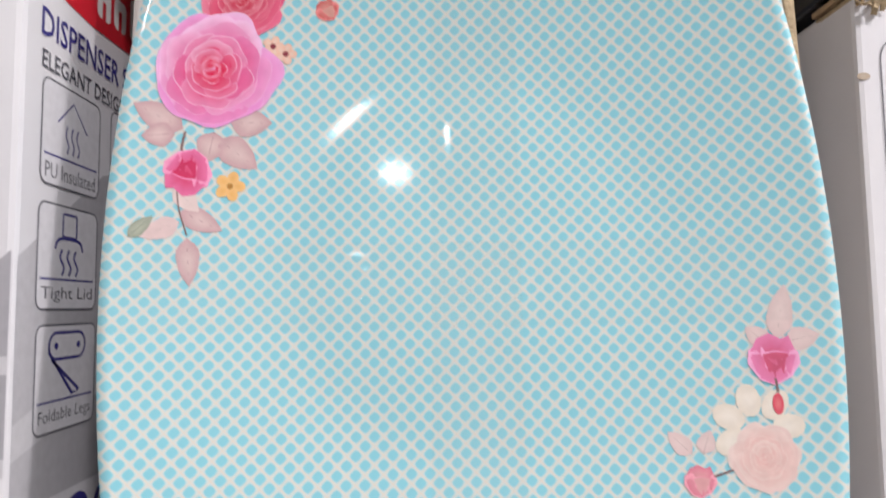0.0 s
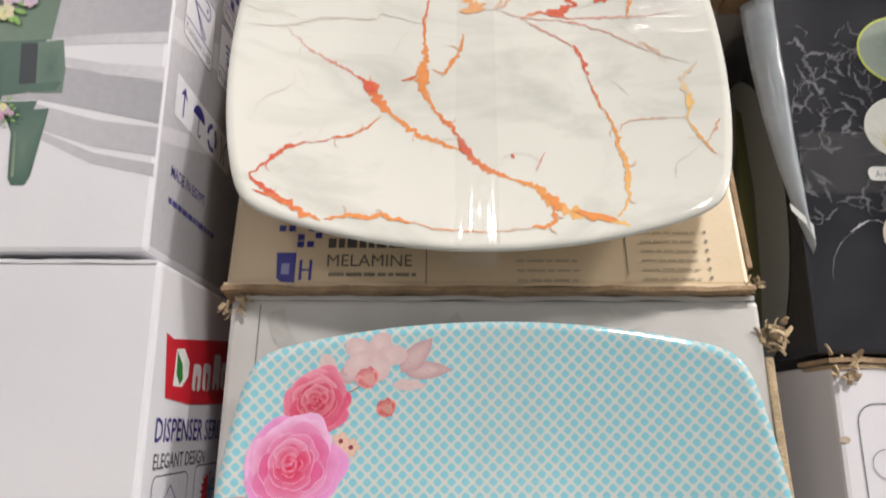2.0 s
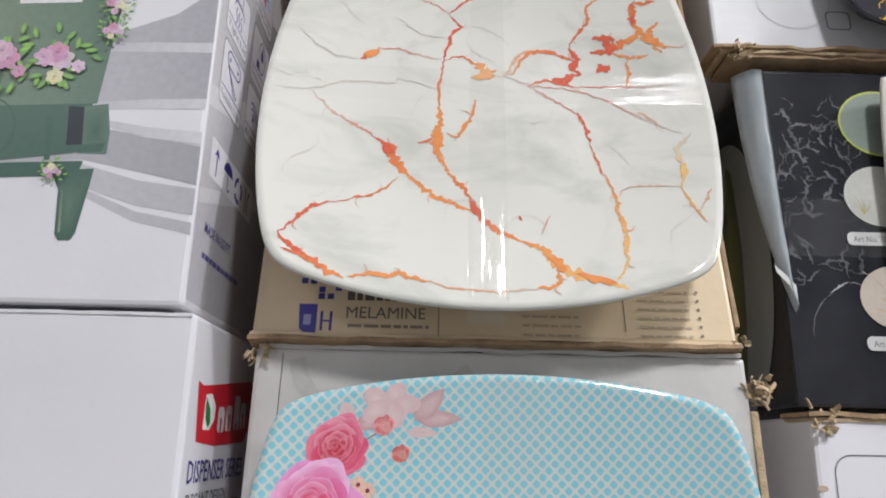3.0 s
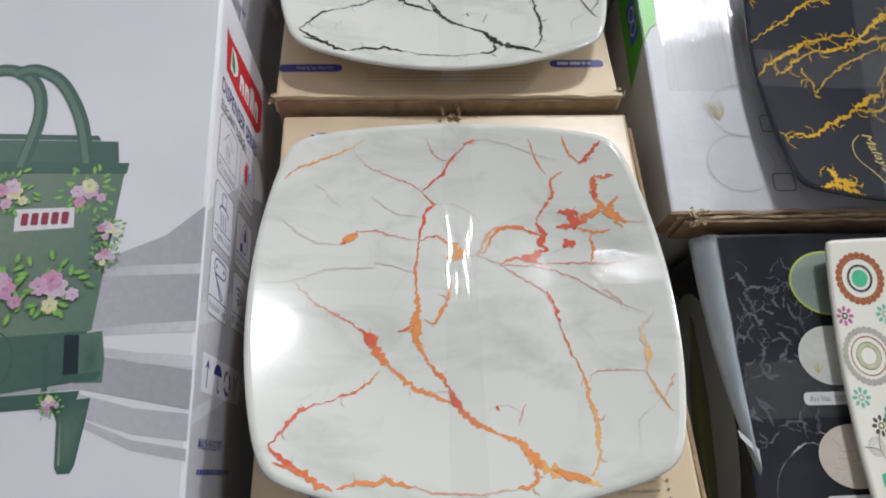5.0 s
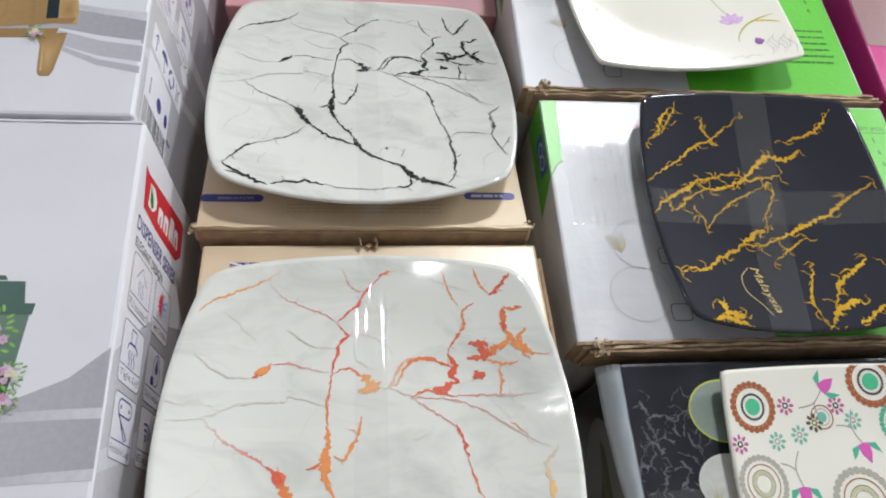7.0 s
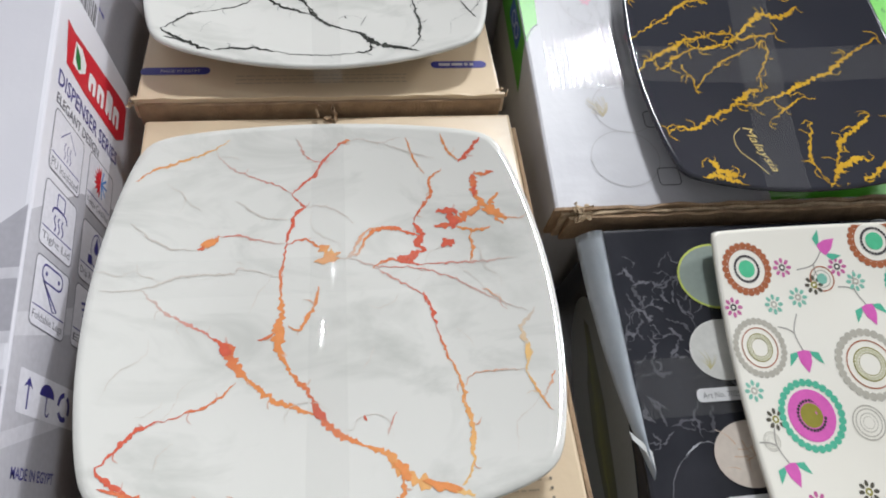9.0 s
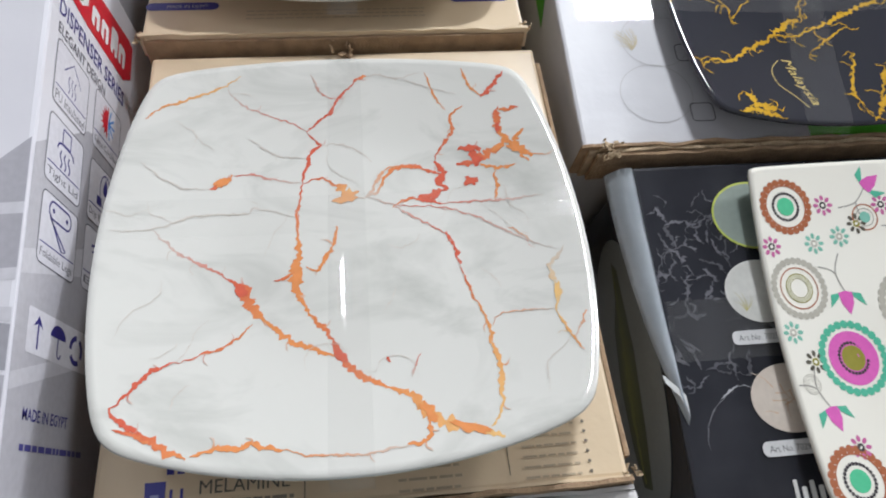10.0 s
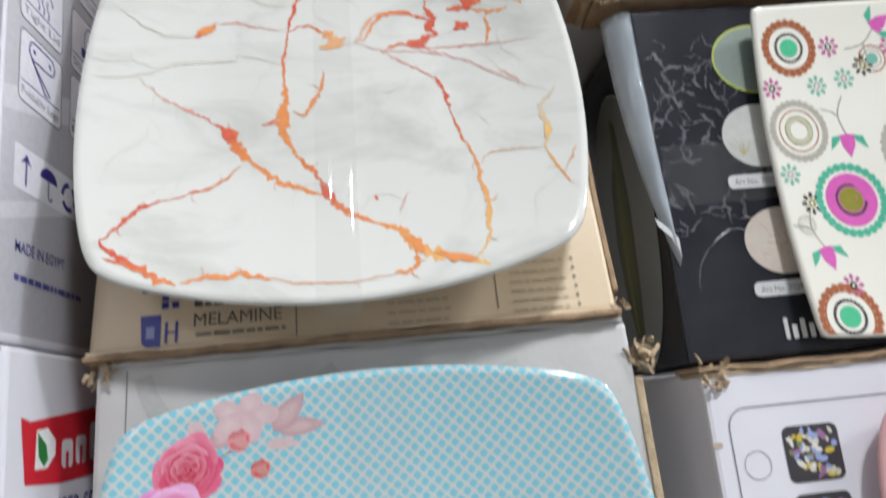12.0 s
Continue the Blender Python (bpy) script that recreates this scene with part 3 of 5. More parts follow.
GREENS = ((0.050, 0.115, 0.090), (0.115, 0.19, 0.145), (0.25, 0.30, 0.21))
TANS = ((0.34, 0.20, 0.08), (0.55, 0.36, 0.16), (0.60, 0.42, 0.22))


def appliance_carton(x, y, z, label, seed, colours=GREENS, drop=0.0):
    w = 0.35
    box = carton("appliance_carton", pose(x - w, y, z), w, 0.30, 0.335, CARD_WHITE, label, seed, 0.0002)
    part("top_flap", lip(w - 0.004, -0.0006, 0.02, 0.3335, 0.0016, seed, 0.35), CARD_WHITE, box, m=pose(0.002, 0, 0))
    appliance_side(box, w, drop)
    appliance_front(box, w, colours)
    return box


appliance_carton(-0.1035, 0.229, 1.1505, "white appliance carton printed with a green dispenser, under others", 1, GREENS, 0.0045)
appliance_carton(-0.110, 0.227, 1.4885, "white appliance carton printed with a green dispenser, mid stack", 2)
top_carton = appliance_carton(-0.118, 0.225, 1.8265, "white appliance carton printed with a tan dispenser, on top", 3, TANS)
bc = Print(on_face((0.35, -0.012, -0.006), (0, 1, 0), (0, 0, 1), (1, 0, 0)), 0.0014)
bc.fan(rounded(22, 10, 86, 74, 1.5), (0.72, 0.71, 0.76), rings=1)
rnd_bc = random.Random(5)
x_bc = 25.0
while x_bc < 82:
    w_bc = rnd_bc.uniform(0.5, 2.2)
    bc.band([(x_bc, 13), (x_bc + w_bc, 13)], [(x_bc, 34), (x_bc + w_bc, 34)], BLACK_INK)
    x_bc += w_bc + rnd_bc.uniform(0.6, 1.8)
bc.line([(34, 42), (34, 56)], 1.6, NAVY, step=30)
bc.disc(58, 48, 6, ink=NAVY)
bc.disc(78, 48, 4, 6, NAVY)
bc.put("bar_label", INK_CARD, top_carton, "white label with black bars")


# ---- plates ----
def plate_mesh(a, b, n, dish, thick=0.0035, seg=176, rings=36):
    bm = bmesh.new()
    grid = []
    levels = [(i / rings, 0.0) for i in range(1, rings + 1)] + [(1.004, 0.35), (1.006, 0.65), (1.0, 1.0), (0.93, 1.0), (0.6, 1.0)]
    for s, back in levels:
        row = []
        for k in range(seg):
            c, q = math.cos(2 * math.pi * (k + 0.5) / seg), math.sin(2 * math.pi * (k + 0.5) / seg)
            c, q = math.copysign(abs(c) ** 0.75, c), math.copysign(abs(q) ** 0.75, q)
            r = s / outline_reach(c, q, a, b, n)
            row.append(bm.verts.new((r * c, plate_depth(r * c / max(1, s), r * q / max(1, s), a, b, n, dish) + back * thick, r * q)))
        grid.append(row)
    mid = bm.verts.new((0, plate_depth(0, 0, a, b, n, dish), 0))
    for k in range(seg):
        bm.faces.new((mid, grid[0][k], grid[0][(k + 1) % seg]))
    for i in range(len(grid) - 1):
        for k in range(seg):
            j = (k + 1) % seg
            bm.faces.new((grid[i][k], grid[i + 1][k], grid[i + 1][j], grid[i][j]))
    bm.faces.new(grid[-1])
    bmesh.ops.recalc_face_normals(bm, faces=bm.faces)
    return bm


def plate(name, m, shape, mat, label, category="plate", spin=0.0):
    ob = thing(name, m, label, category, "sample plates taped to cartons")
    part("dish", plate_mesh(*shape), mat, ob, smooth=True, m=pose(0, 0, 0, 0, spin, 0))
    return ob


def tape(ob, shape, c0, c1, upright, seed, slant=0.0, back=0.012, mat=None, reach=1.03, folds=(), sag=0.5):
    """A strip of clear tape stretched over a plate's hollow and down to the carton; folds: the ridges (place, half width, height) along it; sag: how deep it sinks into the hollow."""
    a, b, n, dish = shape
    bm = bmesh.new()
    rows, m, wide = [], 90, 110 if folds else 10
    for k in range(m + 1):
        t = -reach + 2 * reach * k / m
        row = []
        for i in range(wide + 1):
            c = c0 + (c1 - c0) * i / wide + slant * t
            x, y = (c * MM, t * b) if upright else (t * a, c * MM)
            s = outline_reach(x, y, a, b, n)
            fold = (0.0001 if folds else 0.00022) * noise.noise(Vector((c * 0.35, t * 5, seed)))
            for place, half, height in folds:
                d = c - slant * t - place - 1.2 * noise.noise(Vector((t * 2.2, place, seed)))
                fold += height * MM * math.exp(-(d / half) ** 2) * (0.65 + 0.5 * noise.noise(Vector((t * 3.1, place * 2, seed))))
            depth = dish * (sag * (1 - min(s, 1) ** 2) - 1.07) - 0.0009 - fold
            if s > 1:
                depth += min(1.0, (s - 1) / 0.03) * back
            row.append(bm.verts.new((x, depth, y)))
        rows.append(row)
    for p, q in zip(rows, rows[1:]):
        for i in range(wide):
            bm.faces.new((p[i], p[i + 1], q[i + 1], q[i]) if upright else (p[i], q[i], q[i + 1], p[i + 1]))
    strip = part("tape_strip", bm, mat or (TAPE if upright else TAPE_SIDE), ob, "clear packing tape strip", smooth=True)
    strip.visible_shadow = False
    return strip


def veins(p, red, orange, gold, faint, weight=1.0):
    """The marble print: cracks that run, swell and fork; the same drawing serves two plates."""
    def v(width, pts, ink, ink2=None, jag=1.2, swell=0.75):
        width = (width * 1.12 + 0.25) * weight
        p.line(pts, width, ink, ink2, jag, 0.75, 0.9, len(pts) * 0.7, swell)
        rnd = random.Random(len(p.verts))
        for x, y in pts[1:-1]:
            if rnd.random() < 0.55 and width > 0.8:
                a, l = rnd.uniform(0, 6.28), rnd.uniform(3, 8)
                p.line([(x, y), (x + l * 0.5 * math.cos(a), y + l * 0.5 * math.sin(a)), (x + l * math.cos(a + 0.4), y + l * math.sin(a + 0.4))], width * 0.3, ink, faint, 0.8, 0.5, 0.9, x, 0.8)

    v(1.3, [(-105, 9), (-92, -5), (-80, -15), (-66, -23), (-54, -33)], faint, red)
    v(4.6, [(-60, -27), (-54, -33), (-49, -43), (-41, -54)], red, orange, 1.4)
    v(2.4, [(-47, -47), (-41, -54), (-27, -66), (-12, -74), (-1, -78)], orange, orange)
    v(3.2, [(-6, -70), (-1, -78), (7, -88), (23, -97)], red, orange)
    v(4.8, [(23, -97), (34, -102), (41, -112), (54, -119), (67, -123), (78, -127)], orange, gold, 1.2)
    v(1.2, [(-21, 39), (-24, 12), (-24, -1), (-23, -11)], red, orange)
    v(4.2, [(-24, -1), (-23, -11), (-25, -25), (-23, -39), (-18, -50)], orange, orange, 1.5)
    v(2.0, [(-18, -50), (-10, -60), (-1, -75)], orange, red)
    v(1.6, [(-21, 37), (-16, 61), (-11, 67), (-18, 79)], red, red)
    v(0.9, [(-18, 79), (-28, 87), (-51, 99), (-63, 110), (-71, 123)], red, faint)
    v(1.5, [(-18, 79), (-3, 97), (2, 108), (17, 128)], red, red)
    v(0.9, [(17, 128), (29, 131), (43, 127), (59, 133)], faint, faint)
    v(1.0, [(2, 108), (-5, 110), (-10, 117), (-16, 133)], red, faint)
    v(2.4, [(13, 124), (17, 128), (22, 130)], red, orange)
    v(1.5, [(-119, 96), (-110, 105), (-99, 111), (-86, 117), (-74, 123), (-62, 134)], orange, gold)
    v(0.8, [(-11, 67), (5, 67), (22, 53)], faint, faint)
    v(3.8, [(-75, 36), (-68, 41), (-62, 46)], red, orange, 1.2)
    v(1.0, [(-62, 46), (-52, 46), (-39, 42), (-22, 38)], red, faint)
    v(1.0, [(-21, 37), (-9, 41), (4, 30)], red, orange)
    v(5.5, [(0, 36), (4, 30), (12, 28)], orange, gold, 1.3)
    v(1.4, [(10, 28), (17, 25), (28, 44), (37, 49)], faint, orange)
    v(1.1, [(62, 132), (66, 110), (72, 95)], orange, orange)
    v(1.6, [(85, 99), (75, 90), (75, 78), (69, 67), (63, 58), (61, 51)], orange, red)
    v(1.3, [(88, 134), (93, 115), (100, 107)], orange, orange)
    v(2.4, [(98, 106), (106, 116), (116, 126)], red, red)
    v(3.6, [(108, 97), (105, 82), (106, 69)], red, orange, 1.5)
    v(5.2, [(106, 72), (112, 62), (120, 56), (124, 52)], orange, orange, 1.5)
    v(2.2, [(122, 97), (113, 94), (107, 94)], red, orange)
    v(2.6, [(122, 76), (115, 67), (115, 57), (121, 48)], orange, orange, 1.3)
    v(4.2, [(110, 66), (100, 59), (87, 50), (74, 48)], orange, red, 1.5)
    v(3.2, [(76, 60), (86, 61), (91, 55)], red, red, 1.5)
    v(4.4, [(83, 61), (86, 53), (86, 45)], red, red, 1.4)
    v(2.0, [(89, 47), (102, 43), (112, 46)], orange, orange)
    v(4.6, [(78, 37), (81, 34), (86, 33)], red, red, 1.2)
    v(1.4, [(97, 42), (97, 28), (94, 19)], orange, orange)
    v(0.9, [(122, 54), (133, 53), (140, 57)], orange, faint)
    v(3.2, [(61, 51), (65, 42), (62, 34), (67, 28)], red, red, 1.4)
    v(2.4, [(65, 41), (58, 42), (48, 47), (38, 47), (31, 43), (26, 33)], red, orange, 1.2)
    v(3.0, [(67, 29), (57, 25), (51, 22), (62, 18)], red, red, 1.3)
    v(1.5, [(51, 22), (40, 22), (32, 17)], red, orange)
    v(1.3, [(28, 36), (24, 29), (17, 25)], orange, faint)
    v(1.0, [(62, 18), (83, 18), (94, 18), (111, 19), (125, 20)], red, faint)
    v(1.1, [(17, 25), (33, 18), (49, 5), (62, -4)], faint, red)
    v(2.0, [(62, -3), (65, -10), (66, -15), (67, -26)], red, red)
    v(1.1, [(67, -26), (72, -46), (76, -56)], red, orange)
    v(1.9, [(74, -52), (78, -63), (79, -73), (81, -89), (79, -111), (72, -122)], orange, gold)
    v(0.7, [(33, 18), (60, 15), (79, 8), (94, -2), (109, -12), (125, -20)], red, faint)
    v(2.2, [(130, -18), (119, -32), (121, -47), (117, -60)], faint, gold)
    v(1.0, [(117, -60), (122, -74), (127, -85)], gold, orange)
    v(1.0, [(134, -61), (124, -78)], orange, faint)
    v(0.7, [(80, -66), (85, -60), (101, -58), (118, -59)], orange, faint)
    v(1.6, [(-112, -98), (-104, -90), (-101, -85), (-93, -78), (-82, -75)], red, red)
    v(1.0, [(-82, -75), (-70, -71), (-57, -66), (-47, -55)], red, orange)
    v(2.0, [(-112, -97), (-108, -103), (-97, -111), (-87, -118)], red, red)
    v(2.8, [(-100, -110), (-87, -118), (-74, -126)], red, orange)
    v(1.3, [(-109, -108), (-100, -112), (-87, -118)], red, orange)
    v(2.2, [(-72, -124), (-62, -122), (-50, -122), (-43, -121), (-27, -125)], orange, orange)
    v(0.8, [(-27, -125), (-12, -129), (11, -130), (27, -128), (39, -126)], orange, faint)
    v(2.0, [(30, -127), (39, -126), (42, -120), (41, -112)], orange, orange)
    v(0.7, [(40, -79), (35, -92)], red, faint)
    v(1.5, [(-1, 5), (-4, -8), (-12, -24), (-19, -22)], orange, orange)
    v(1.4, [(-24, -25), (-36, -30)], orange, red)
    v(0.8, [(-128, 9), (-104, 9), (-81, 17), (-54, 17), (-47, 20), (-25, 13)], faint, faint)
    v(0.6, [(45, 126), (65, 116), (81, 110)], faint, faint)
    v(0.6, [(99, -2), (106, -7), (113, -16)], orange, faint)
    v(0.8, [(22, -80), (24, -83)], red, red)
    v(0.6, [(-54, 75), (-36, 60), (-18, 58)], faint, faint)
    v(0.6, [(-118, 60), (-95, 40), (-75, 36)], faint, faint)
    hair = random.Random(8)
    for _ in range(22):
        x, y, a = hair.uniform(-125, 125), hair.uniform(-125, 125), hair.uniform(0, 6.28)
        pts = [(x, y)]
        for _ in range(hair.randint(2, 5)):
            a += hair.uniform(-0.9, 0.9)
            pts.append((pts[-1][0] + 9 * math.cos(a), pts[-1][1] + 9 * math.sin(a)))
        p.line(pts, 0.42 * weight, faint, tuple(c * 1.08 for c in faint), 1.0, 0.9, 0.9, x, 0.9)
    for x, y, rx, ry, turn, ink in ((114, 59, 6.0, 3.4, -0.5, orange), (105, 78, 5.0, 2.0, 1.5, red), (85, 60, 4.4, 3.0, 0.1, red), (88, 51, 4.6, 2.2, 0.4, red), (81, 34, 4.2, 3.6, 0.8, red), (64, 38, 3.6, 2.0, 1.3, red), (57, 24, 4.6, 2.0, 0.2, red), (102, 60, 4.2, 2.2, 0.6, orange), (5, 25, 6.5, 4.2, 0.1, (orange[0], orange[1] * 1.3, orange[2] * 1.6)), (-54, -34, 5.0, 2.6, -1.0, red), (-24, -30, 6.0, 2.4, 1.5, orange), (-68, 41, 5.5, 2.2, 0.5, orange), (-1, -77, 4.0, 2.2, -0.8, red), (60, -121, 9.0, 2.4, -0.35, orange), (42, -111, 6.0, 2.6, -0.9, orange), (120, -46, 5.5, 1.6, 1.4, gold)):
        ring = []
        for k in range(40):
            a = 2 * math.pi * k / 40
            f = 1 + 0.75 * noise.noise(Vector((1.7 * math.cos(a) + x, 1.7 * math.sin(a) + y, 0.5))) + 0.35 * noise.noise(Vector((4 * math.cos(a) + x, 4 * math.sin(a), y)))
            px, py = rx * f * math.cos(a) * weight, ry * f * math.sin(a) * weight
            ring.append((x + px * math.cos(turn) - py * math.sin(turn), y + px * math.sin(turn) + py * math.cos(turn)))
        p.fan(ring, ink, tuple(min(1, c * 1.06) for c in ink))


MARBLE = (0.1338, 0.1358, (1.62, 16), 0.0144)
UPRIGHT_FOLDS = ((-4, 0.75, 0.13), (0, 0.5, 0.08), (7, 0.8, 0.13))
CROSS_FOLDS = tuple((1 + 1.9 * k, 0.55, (0.10, 0.16, 0.07, 0.13, 0.09)[k % 5]) for k in range(13))
marble_plate = plate("dinner_plate", pose(0.0400, 0.2844, 1.6223, -PLATE_LEAN), MARBLE, MELAMINE_MARBLE, "glossy white marble melamine plate with orange veins, taped on", "plate")
p = Print(on_plate(*MARBLE, -5.4, 7.0, 0.0, -0.222, 0.40), 0.0002, 0.000012)
veins(p, (0.62, 0.125, 0.075), (0.73, 0.28, 0.10), (0.78, 0.50, 0.20), (0.60, 0.55, 0.49))
p.put("vein_print", INK_GLAZE, marble_plate, "red and orange veins with gold")
tape(marble_plate, MARBLE, -11, 10, True, 1, 2, folds=UPRIGHT_FOLDS, sag=0.2)
tape(marble_plate, MARBLE, 0, 26, False, 2, folds=CROSS_FOLDS, sag=0.3)

blackwhite_plate = plate("dinner_plate", pose(0.0385, 0.3369, 1.9271, -PLATE_LEAN), MARBLE, MELAMINE_MARBLE, "glossy white marble melamine plate with black veins, taped on", "plate")
p = Print(on_plate(*MARBLE, -4.9, 20.0, 0.0, -0.515, 0.36), 0.0002, 0.000012)
veins(p, (0.035, 0.038, 0.032), (0.025, 0.027, 0.023), (0.08, 0.085, 0.075), (0.34, 0.35, 0.33), 0.8)
p.put("vein_print", INK_GLAZE, blackwhite_plate, "black and grey veins")
tape(blackwhite_plate, MARBLE, -8, 12, True, 3, -2)


# ---- the blue plate with roses ----
def leaf(p, x0, y0, x1, y1, wide, ink, core):
    """A leaf from stalk to tip with a midrib."""
    d = math.hypot(x1 - x0, y1 - y0)
    ux, uy = (x1 - x0) / d, (y1 - y0) / d
    ring = []
    for side in (1, -1):
        ks = range(0, 9) if side > 0 else range(7, 0, -1)
        for k in ks:
            t = k / 8
            w = side * wide * math.sin(math.pi * t ** 0.8) * (1 + 0.08 * math.sin(9 * t))
            ring.append((x0 + ux * d * t - uy * w, y0 + uy * d * t + ux * w))
    p.fan(ring, ink, core)
    p.line([(x0, y0), (x0 + ux * d * 0.85, y0 + uy * d * 0.85)], 0.35, tuple(c * 0.72 for c in ink), ink, step=2)


def rose(p, cx, cy, r, outer, rim, heart, seed, squash=1.0):
    """An open rose: uneven overlapping petals, pale at the lip and deep at the fold, that close to a dark heart."""
    rnd = random.Random(seed)
    for layer in range(7):
        f = 1 - layer / 7.6
        count = (6, 6, 5, 5, 5, 4, 3)[layer]
        deep = (layer / 6) ** 0.75
        base = tuple(o + (h - o) * deep for o, h in zip(outer, heart))
        rim_here = tuple(t + (h - t) * 0.55 * max(0, deep - 0.35) for t, h in zip(rim, heart))
        for k in range(count):
            a = 2 * math.pi * k / count + layer * 0.72 + rnd.uniform(-0.25, 0.25)
            d, l, w = r * f * rnd.uniform(0.50, 0.62), r * f * rnd.uniform(0.40, 0.52), r * f * rnd.uniform(0.50, 0.72)
            x, y = cx + d * math.cos(a) + 0.05 * r, cy + d * squash * math.sin(a) - 0.04 * r
            lit = rnd.uniform(0.15, 0.85) * (0.75 + 0.25 * math.sin(a))
            edge = tuple(b + (t - b) * lit for b, t in zip(base, rim_here))
            dusk = rnd.uniform(0.1, 0.6)
            fold = tuple(b + (h - b) * dusk for b, h in zip(base, heart))
            n = 24
            ring, inner = [], []
            for i in range(n):
                t = 2 * math.pi * i / n
                wave = 1 + 0.07 * math.sin(3 * t + k + layer) + 0.05 * math.sin(5 * t + 2 * k)
                px, py = l * math.cos(t) * wave, w * math.sin(t) * wave
                ring.append((x + px * math.cos(a) - py * math.sin(a), y + (px * math.sin(a) + py * math.cos(a)) * squash))
            hub = (x - l * 0.55 * math.cos(a), y - l * 0.55 * math.sin(a) * squash)
            rows = []
            for j in (1, 2, 3, 4):
                g = j / 4
                tone = tuple(c + (e - c) * g ** 1.7 for c, e in zip(fold, edge))
                rows.append([p.add(hub[0] + (q[0] - hub[0]) * g, hub[1] + (q[1] - hub[1]) * g, tone) for q in ring])
            mid = p.add(*hub, fold)
            for i in range(n):
                m = (i + 1) % n
                p.faces.append((mid, rows[0][i], rows[0][m]))
                for u, v in zip(rows, rows[1:]):
                    p.faces.append((u[i], v[i], v[m], u[m]))
            p.lift += p.step
            lip_line = [ring[i % n] for i in range(-6, 7)]
            p.line(lip_line, r * (0.006 if layer < 3 else 0.016), tuple(0.35 * e + 0.65 * t for e, t in zip(edge, rim_here)), rim_here, step=1.0, taper=0.9)
            p.line([(hub[0] + (u - hub[0]) * 0.62, hub[1] + (w2 - hub[1]) * 0.62) for u, w2 in lip_line[3:10]], r * 0.04, fold, tuple(0.5 * (f0 + e) for f0, e in zip(fold, edge)), step=1.0, taper=0.95)
    for k in range(6):
        a, q = k * 1.15 + seed, r * (0.20 - 0.022 * k)
        p.line([(cx + q * math.cos(a + t) + 0.04 * r, cy + q * math.sin(a + t) - 0.03 * r) for t in (0, 0.5, 1.0, 1.5, 2.1)], r * 0.055, tuple((h + m) / 2 for h, m in zip(heart, rim)), heart, step=1.0, taper=0.8)


def rose_bud(p, x, y, r, ink, core, turn=0.0):
    """A half-open bud: back petals, two side petals with pale lips and a dark front one."""
    c, s = math.cos(turn), math.sin(turn)
    q = lambda u, v: (x + r * (u * c - v * s), y + r * (u * s + v * c))
    pale = tuple(min(0.86, t * 1.15 + 0.16) for t in ink)
    p.fan([q(-0.95, 0.35), q(-0.6, 0.95), q(-0.1, 1.15), q(0.35, 0.9), q(0.7, 1.0), q(0.95, 0.3), q(0.6, -0.6), q(0, -0.95), q(-0.65, -0.6)], ink, core)
    p.fan([q(-0.98, 0.5), q(-0.5, 0.75), q(-0.2, 0.2), q(-0.15, -0.5), q(0, -0.95), q(-0.6, -0.7), q(-1.05, -0.05)], pale, ink)
    p.fan([q(1.02, 0.35), q(0.75, 0.55), q(0.55, 0.0), q(0.3, -0.6), q(0, -0.95), q(0.65, -0.65), q(1.08, -0.1)], pale, ink)
    p.fan([q(-0.42, 0.3), q(0.1, 0.38), q(0.62, 0.28), q(0.5, -0.35), q(0.1, -0.78), q(-0.2, -0.5)], core, tuple(t * 0.9 for t in core))
    p.line([q(-0.45, 0.32), q(0.1, 0.40), q(0.66, 0.28)], r * 0.07, pale, ink, step=1)


BLUE = (0.1288, 0.1352, (1.8, 16), 0.011)
blue_plate = plate("dinner_plate", pose(0.0485, 0.252, 1.3265, -6.8), BLUE, MELAMINE_BLUE, "glossy blue lattice melamine plate with pink roses, taped on", "plate", -0.5)
MAUVE, MAUVE2, PALE = (0.52, 0.33, 0.35), (0.66, 0.50, 0.50), (0.70, 0.56, 0.55)
STEM = (0.22, 0.14, 0.14)
face = on_plate(*BLUE, -4.0, -4.4, -0.5, 0.0, 0.28)
step_up = 0.0002


def printed(name, label, draw):
    """One printed motif on the blue plate, a hair above the one before."""
    global step_up
    p = Print(face, step_up, 0.00001)
    step_up += 0.00001
    draw(p)
    p.put(name, INK_GLAZE, blue_plate, label)


def blossom(x, y, out, rx, ry, ink, core, heart=None, squash=1.0):
    def draw(p):
        for k in range(5):
            p.disc(x + out * math.cos(k * 1.257), y + out * squash * math.sin(k * 1.257), rx, ry, ink, core, k * 1.257, 12)
        if heart:
            p.disc(x, y, 1.15, 1.15, heart)
    return draw


for x0, y0, x1, y1, w in ((-43, 121, -19, 121, 5), (-48, 114, -31, 113, 3), (-44, 120, -29, 138, 6), (-75, 119, -60, 121, 5), (-84, 131, -75, 117, 4), (-104, 53, -124, 63, 6), (-107, 51, -120, 50, 5), (-86, 56, -70, 56, 6), (-90, 49, -75, 38, 6), (-92, 52, -94, 40, 6), (-103, 21, -87, 14, 4.5), (-103, 17, -118, 11, 4.2), (-100, 11, -98, -7, 4.6)):
    printed("leaf_print", "mauve printed leaf", lambda p: leaf(p, x0, y0, x1, y1, w, MAUVE if w > 4.4 else MAUVE2, MAUVE2))
printed("leaf_print", "grey-green printed leaf", lambda p: leaf(p, -122, 11, -113, 19, 3, (0.30, 0.33, 0.27), (0.42, 0.44, 0.36)))
printed("leaf_print", "pale printed leaf", lambda p: leaf(p, -106, 30, -96, 21, 4, PALE, PALE))
